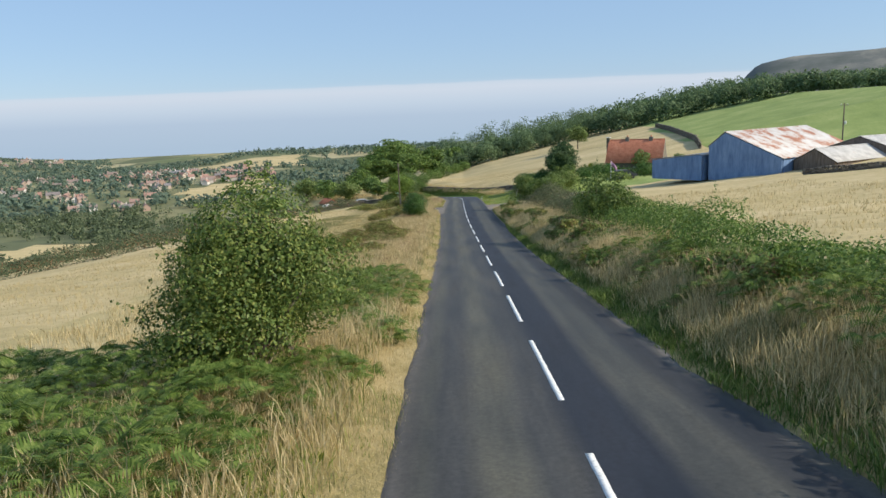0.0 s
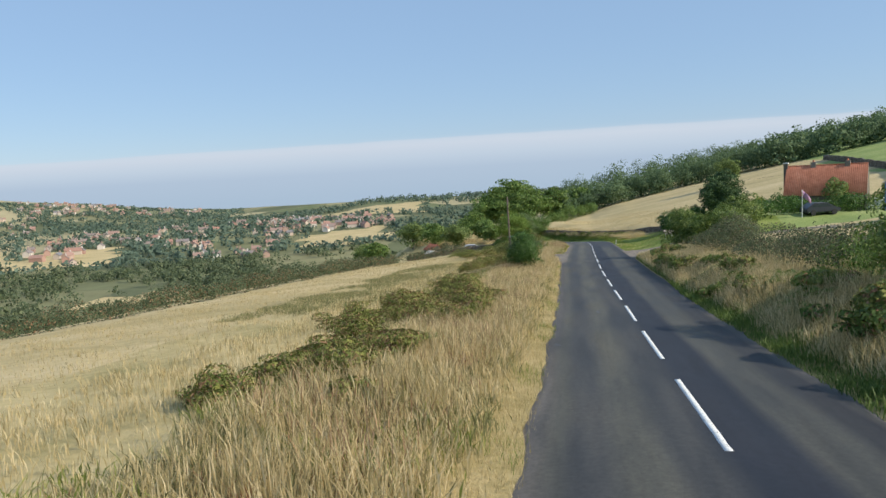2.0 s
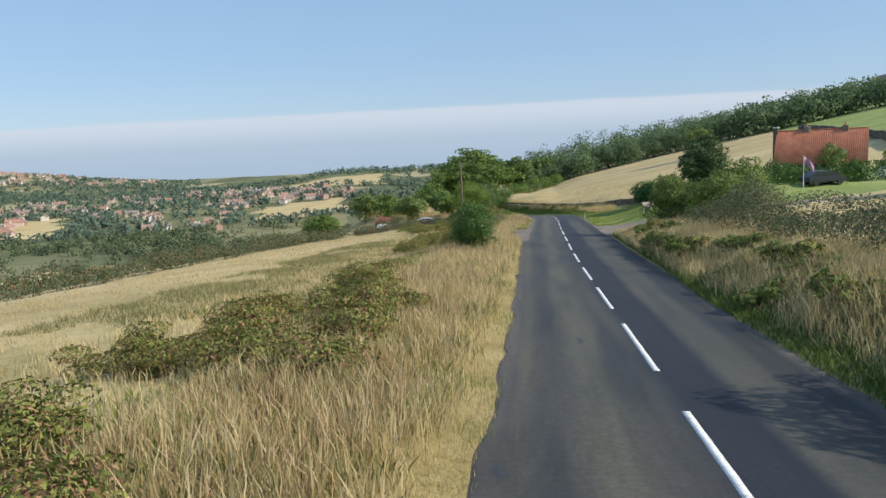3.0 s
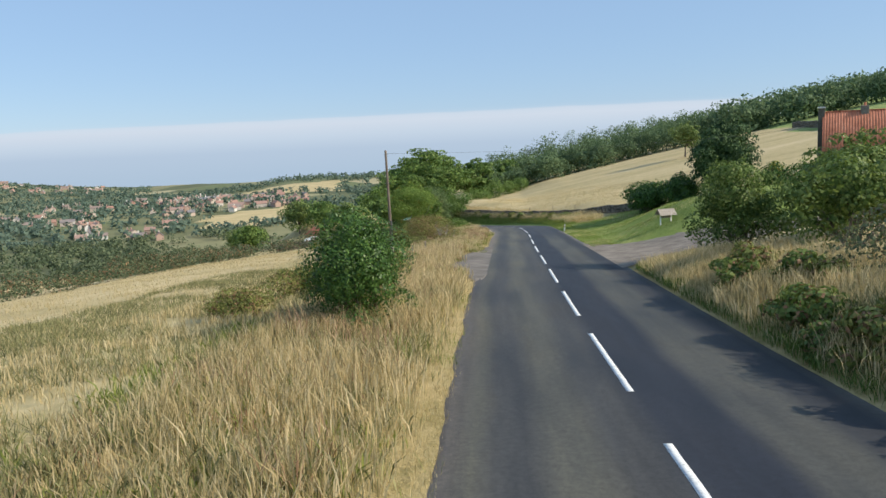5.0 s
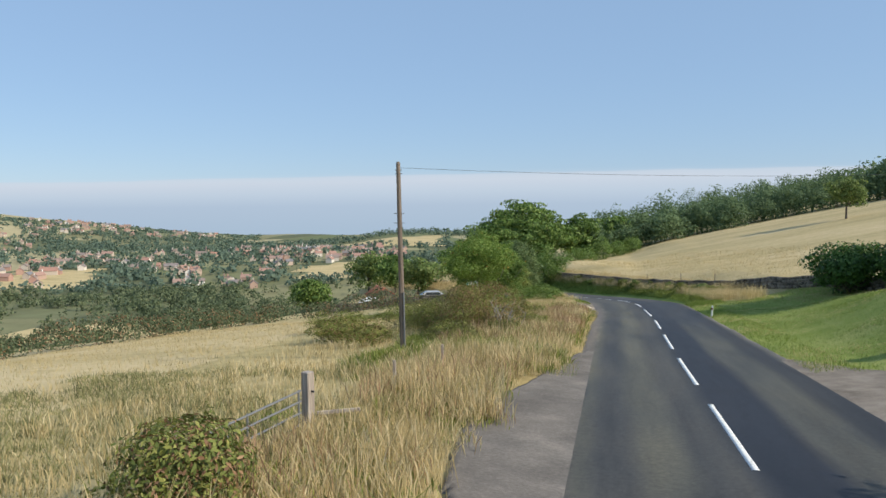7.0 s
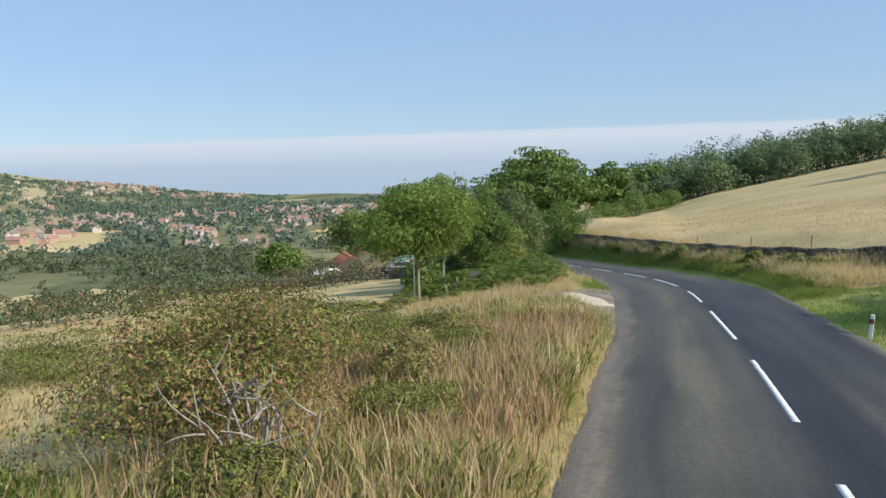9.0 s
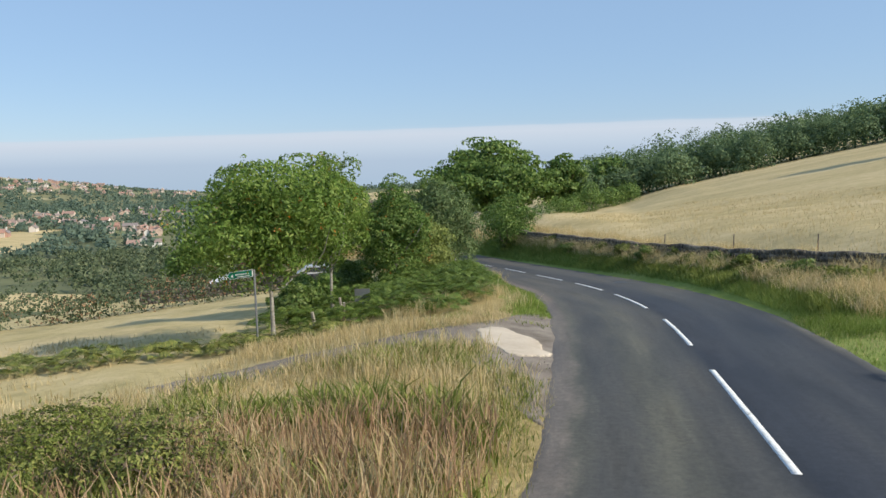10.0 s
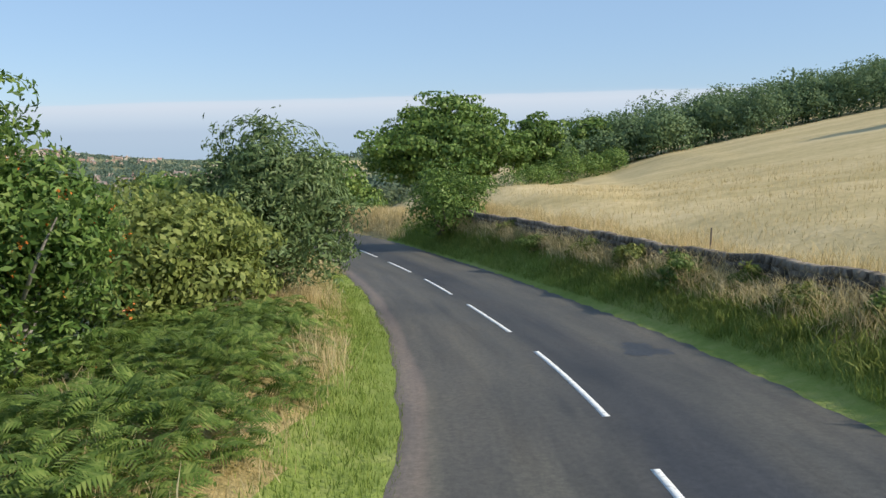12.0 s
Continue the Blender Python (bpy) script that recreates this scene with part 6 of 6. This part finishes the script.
# ---- farm down on the left ----
low_barn = thing("farm_building", "low stone outbuilding with an orange tile roof", "farm building", (-33.5, 203.5, at_ground(-33.5, 203.5) - 0.3), 35)
gable_block(low_barn, 4.2, 3.4, 1.7, 2.8, M_STONE, M_PANTILE, 26, roof_label="orange tile roof")
# shade of the entrance is a dark panel laid on the wall
part("doorway", box((1.2, 0.05, 1.5), (0, -0.03, 0.75)), M_INSHADE, low_barn)
def car(x, y, turn, paint_mat, label):
    t = thing("parked_car", label, "car", (x, y, at_ground(x, y)), turn, "parked cars")
    bm = bmesh.new()
    pr = [(-2.1, 0.35), (2.1, 0.35), (2.15, 0.75), (1.3, 0.92), (0.6, 1.42), (-1.2, 1.45), (-1.95, 0.95), (-2.15, 0.8)]
    a, b = [bm.verts.new((px_, -0.82, pz_)) for px_, pz_ in pr], [bm.verts.new((px_, 0.82, pz_)) for px_, pz_ in pr]
    bm.faces.new(a)
    bm.faces.new(b[::-1])
    for i in range(len(pr)):
        j = (i + 1) % len(pr)
        bm.faces.new((a[j], a[i], b[i], b[j]))
    bmesh.ops.bevel(bm, geom=bm.edges[:], offset=0.07, segments=2, affect="EDGES")
    bmesh.ops.recalc_face_normals(bm, faces=bm.faces)
    part("body", bm, paint_mat, t)
    part("windscreen", sheet([(1.25, -0.66, 0.97), (1.25, 0.66, 0.97), (0.68, 0.62, 1.36), (0.68, -0.62, 1.36)], 0.03), M_GLASS, t)
    for s in (-1, 1):
        part("side_window", sheet([(-1.5, s * 0.835, 0.97), (0.95, s * 0.835, 0.97), (0.5, s * 0.835, 1.34), (-1.15, s * 0.835, 1.36)], 0.02), M_GLASS, t)
        for wx in (-1.3, 1.3):
            part("wheel", rod(0.32, 0.32, (wx, s * 0.7, 0.32), (wx, s * 0.88, 0.32), 14), M_BLACK, t)


M_CARGREY = material("silver_car_paint", (0.45, 0.46, 0.48), 0.3, 0.5)
M_CARDARK = material("dark_car_paint", (0.04, 0.045, 0.06), 0.3, 0.5)
car(-23.5, 194.5, 20, M_CARGREY, "silver car parked beside the farm wall")
car(29.6, 121.0, 15, M_CARDARK, "dark car parked below the farmhouse garden")
car(-33.5, 197.0, 75, M_WHITE, "white car parked beside the farm wall")


# ---- dry stone walls ----
def stone_wall(name, label, line, height, width, seed, parts_from=None, parts_to=None):
    """Dry stone wall along a line of (x, y): a rubble core, stones in courses and a row of cope stones."""
    rng = np.random.default_rng(seed)
    pts = np.array(line, float)
    run = np.r_[0, np.cumsum(np.hypot(*np.diff(pts, axis=0).T))]
    t = tagged(new(name), label, "wall", kind="structure")
    s = np.arange(0, run[-1], 1.0)
    x, y = np.interp(s, run, pts[:, 0]), np.interp(s, run, pts[:, 1])
    dxy = unit(np.gradient(np.stack([x, y], 1), axis=0))
    nrm = np.stack([-dxy[:, 1], dxy[:, 0]], 1)
    z = lie(x, y)
    hw = width / 2 - 0.06
    ring = np.stack([np.c_[np.stack([x, y], 1) + nrm * o, z + h] for o, h in ((-hw, -0.4), (-hw * 0.8, height - 0.18), (hw * 0.8, height - 0.18), (hw, -0.4))], 1)
    n = len(s)
    i = (np.arange(n - 1)[:, None] * 4 + np.arange(3)[None]).ravel()
    part("core", quads("core", ring.reshape(-1, 3), np.stack([i, i + 1, i + 5, i + 4], 1)), M_STONE, t)
    shapes = []
    for k in range(8):
        v = np.array([(a, b, c) for a in (-0.5, 0.5) for b in (-0.5, 0.5) for c in (-0.5, 0.5)]) * rng.uniform(0.82, 1.1, (8, 3))
        f = [(0, 1, 3, 2), (4, 6, 7, 5), (0, 4, 5, 1), (2, 3, 7, 6), (0, 2, 6, 4), (1, 5, 7, 3)]
        me = quads("stone", v, f)
        me.materials.append(M_STONE)
        shapes.append((me, v, np.array(f)))
    rest, made = [], 0
    courses = max(3, int(height / 0.2))
    for c in range(courses + 1):
        pos = rng.uniform(0, 0.3)
        while pos < run[-1]:
            cope = c == courses
            long = rng.uniform(0.10, 0.22) if cope else rng.uniform(0.22, 0.5)
            px_, py_ = np.interp(pos, run, pts[:, 0]), np.interp(pos, run, pts[:, 1])
            j = min(int(pos), n - 1)
            ang = math.atan2(dxy[j, 1], dxy[j, 0])
            g = float(np.interp(pos, s, z))
            sag = 0.035 * math.sin(pos * 1.7 + seed) + 0.04 * math.sin(pos * 0.6)
            size = (long, width * (0.95 if not cope else 0.8), 0.26 if cope else height / courses * 0.96)
            m = Matrix.Translation((px_, py_, g + height / courses * (c + 0.5) + sag * c / courses - (0.0 if not cope else 0.04))) @ Euler((rng.normal() * 0.05, rng.normal() * (0.25 if cope else 0.06), ang + rng.normal() * 0.06)).to_matrix().to_4x4() @ Matrix.Diagonal((*size, 1))
            me, v, f = shapes[rng.integers(8)]
            if parts_from is not None and parts_from < pos < parts_to and made < 300:
                ob = new("stone", me)
                ob.parent, ob.matrix_basis = t, m
                made += 1
            else:
                rest.append((np.c_[v, np.ones(8)] @ np.array(m.transposed())[:, :3], f))
            pos += long + rng.uniform(0.0, 0.03)
    if rest:
        tagged(part("rubble", quads("rubble", *joined(rest)), M_STONE, t), kind="stuff")
    return t


def offset_line(y0, y1, table_d, step=3.0):
    out = []
    for s in np.arange(run_at(y0), run_at(y1), step):
        px_, py_, _, dx_, dy_ = along(s)
        o = table(py_, *table_d)
        out.append((float(px_ + dy_ * o), float(py_ - dx_ * o)))
    return out


stone_wall("wall_1", "dark dry stone wall along the ripe field", offset_line(150, 212, ((150, 16), (158, 12), (164, 9.4), (172, 7.6), (185, 6.9), (212, 6.6)), 2.0), 0.72, 0.45, 201, 14, 42)
stone_wall("wall_2", "old stone wall beside the farm track", [(-38, 190), (-30, 189), (-22, 187.5), (-16, 185)], 0.9, 0.5, 203)
stone_wall("wall_3", "stone wall before the farm buildings", [(40, 79), (48, 74), (60, 70)], 0.5, 0.5, 204)
stone_wall("wall_4", "stone wall between ripe and green fields", [(58, 170), (62, 190), (68, 230), (72, 262)], 1.2, 0.6, 205)
rng = np.random.default_rng(91)
for k, y in enumerate((163, 166.5, 169.0, 171.4, 174.2, 176.5, 179.4, 182.0, 185.4, 189.5, 194.0, 199.0)):
    px, py, _, dx, dy = along(run_at(y))
    o, w = table(y, (163, 7.6), (172, 6.8), (199, 6.2)) + rng.uniform(-0.6, 0.3), rng.uniform(1.2, 2.3)
    bush("nettle_clump", "green nettle and bramble clump before the wall", "bush", float(px + dy * o), float(py - dx * o), w, w * 0.8, rng.uniform(0.7, 1.15), (M_WEED, M_HAWTHORN, M_GORSE)[k % 3], 500 + k, 0.055, int(1800 * w), 0.5, 16, 4, group="nettles along the wall", sprays=24)
for k, (x, y) in enumerate(((7.6, 179.6), (10.2, 172.4), (4.4, 187.5))):
    t = thing("field_post", "thin wooden post standing behind the wall", "fence post", (x, y, at_ground(x, y) - 0.2), 0, "field posts behind the wall")
    part("shaft", rod(0.035, 0.03, (0, 0, 0), (0.03, 0, 1.45), 7), M_POLE, t)

# ---- the village in the valley ----
M_VWALL = material("village_walls", (0.5, 0.4, 0.33), 0.9)
paint(M_VWALL, ramp(M_VWALL, node(M_VWALL, "ShaderNodeObjectInfo").outputs["Random"], (0.0, (0.40, 0.24, 0.19)), (0.45, (0.50, 0.37, 0.29)), (0.8, (0.58, 0.50, 0.42)), (1.0, (0.75, 0.71, 0.65))))
M_VROOF = material("village_roofs", (0.4, 0.17, 0.1), 0.85)
paint(M_VROOF, ramp(M_VROOF, node(M_VROOF, "ShaderNodeObjectInfo").outputs["Random"], (0.0, (0.40, 0.22, 0.165)), (0.4, (0.36, 0.235, 0.19)), (0.75, (0.28, 0.22, 0.19)), (1.0, (0.21, 0.21, 0.22))))


def cottage_model(l, w, e, r):
    t = thing("village_house", "village house with a red tiled roof", "house", group="village houses")
    bm = bmesh.new()
    pr = [(-w / 2, -2), (w / 2, -2), (w / 2, e), (0, r - 0.15), (-w / 2, e)]
    a, b = [bm.verts.new((x, -l / 2, z)) for x, z in pr], [bm.verts.new((x, l / 2, z)) for x, z in pr]
    bm.faces.new(a)
    bm.faces.new(b[::-1])
    for i in range(5):
        j = (i + 1) % 5
        bm.faces.new((a[j], a[i], b[i], b[j]))
    bmesh.ops.recalc_face_normals(bm, faces=bm.faces)
    part("wall", bm, M_VWALL, t)
    for sgn in (-1, 1):
        part("roof", sheet([(0, -l / 2 - 0.3, r), (0, l / 2 + 0.3, r), (sgn * (w / 2 + 0.4), l / 2 + 0.3, e - 0.3), (sgn * (w / 2 + 0.4), -l / 2 - 0.3, e - 0.3)][:: 1 if sgn < 0 else -1], 0.15), M_VROOF, t)
    part("chimney", box((0.8, 0.8, 2.0), (0, l / 2 - 0.6, r + 0.3)), M_VWALL, t)
    return t


models = [cottage_model(7.0, 4.8, 3.1, 5.0), cottage_model(10.5, 5.0, 3.3, 5.3), cottage_model(5.6, 4.6, 3.2, 5.1)]
rng = np.random.default_rng(77)
spots = []
for a0, a1, r0, r1, count in ((-40, -20, 640, 860, 84), (-24, -15, 640, 800, 36), (-41, -29, 1200, 1460, 70), (-52, -38, 560, 720, 36), (-52, -40, 900, 1300, 40), (-32, -24, 520, 640, 20)):
    for _ in range(count):
        az, r = math.radians(rng.uniform(a0, a1)), rng.uniform(r0, r1)
        spots.append((r * math.sin(az), 60 + r * math.cos(az)))
sz = lie(np.array([p[0] for p in spots]), np.array([p[1] for p in spots]))
for k, ((x, y), z) in enumerate(zip(spots, sz)):
    m = pose(x, y, float(z), 0, 0, rng.choice([20, 35, 110, 125]) + rng.normal() * 8)
    if k < 3:
        models[k].matrix_basis = m
    else:
        copy_thing(models[k % 3], m)
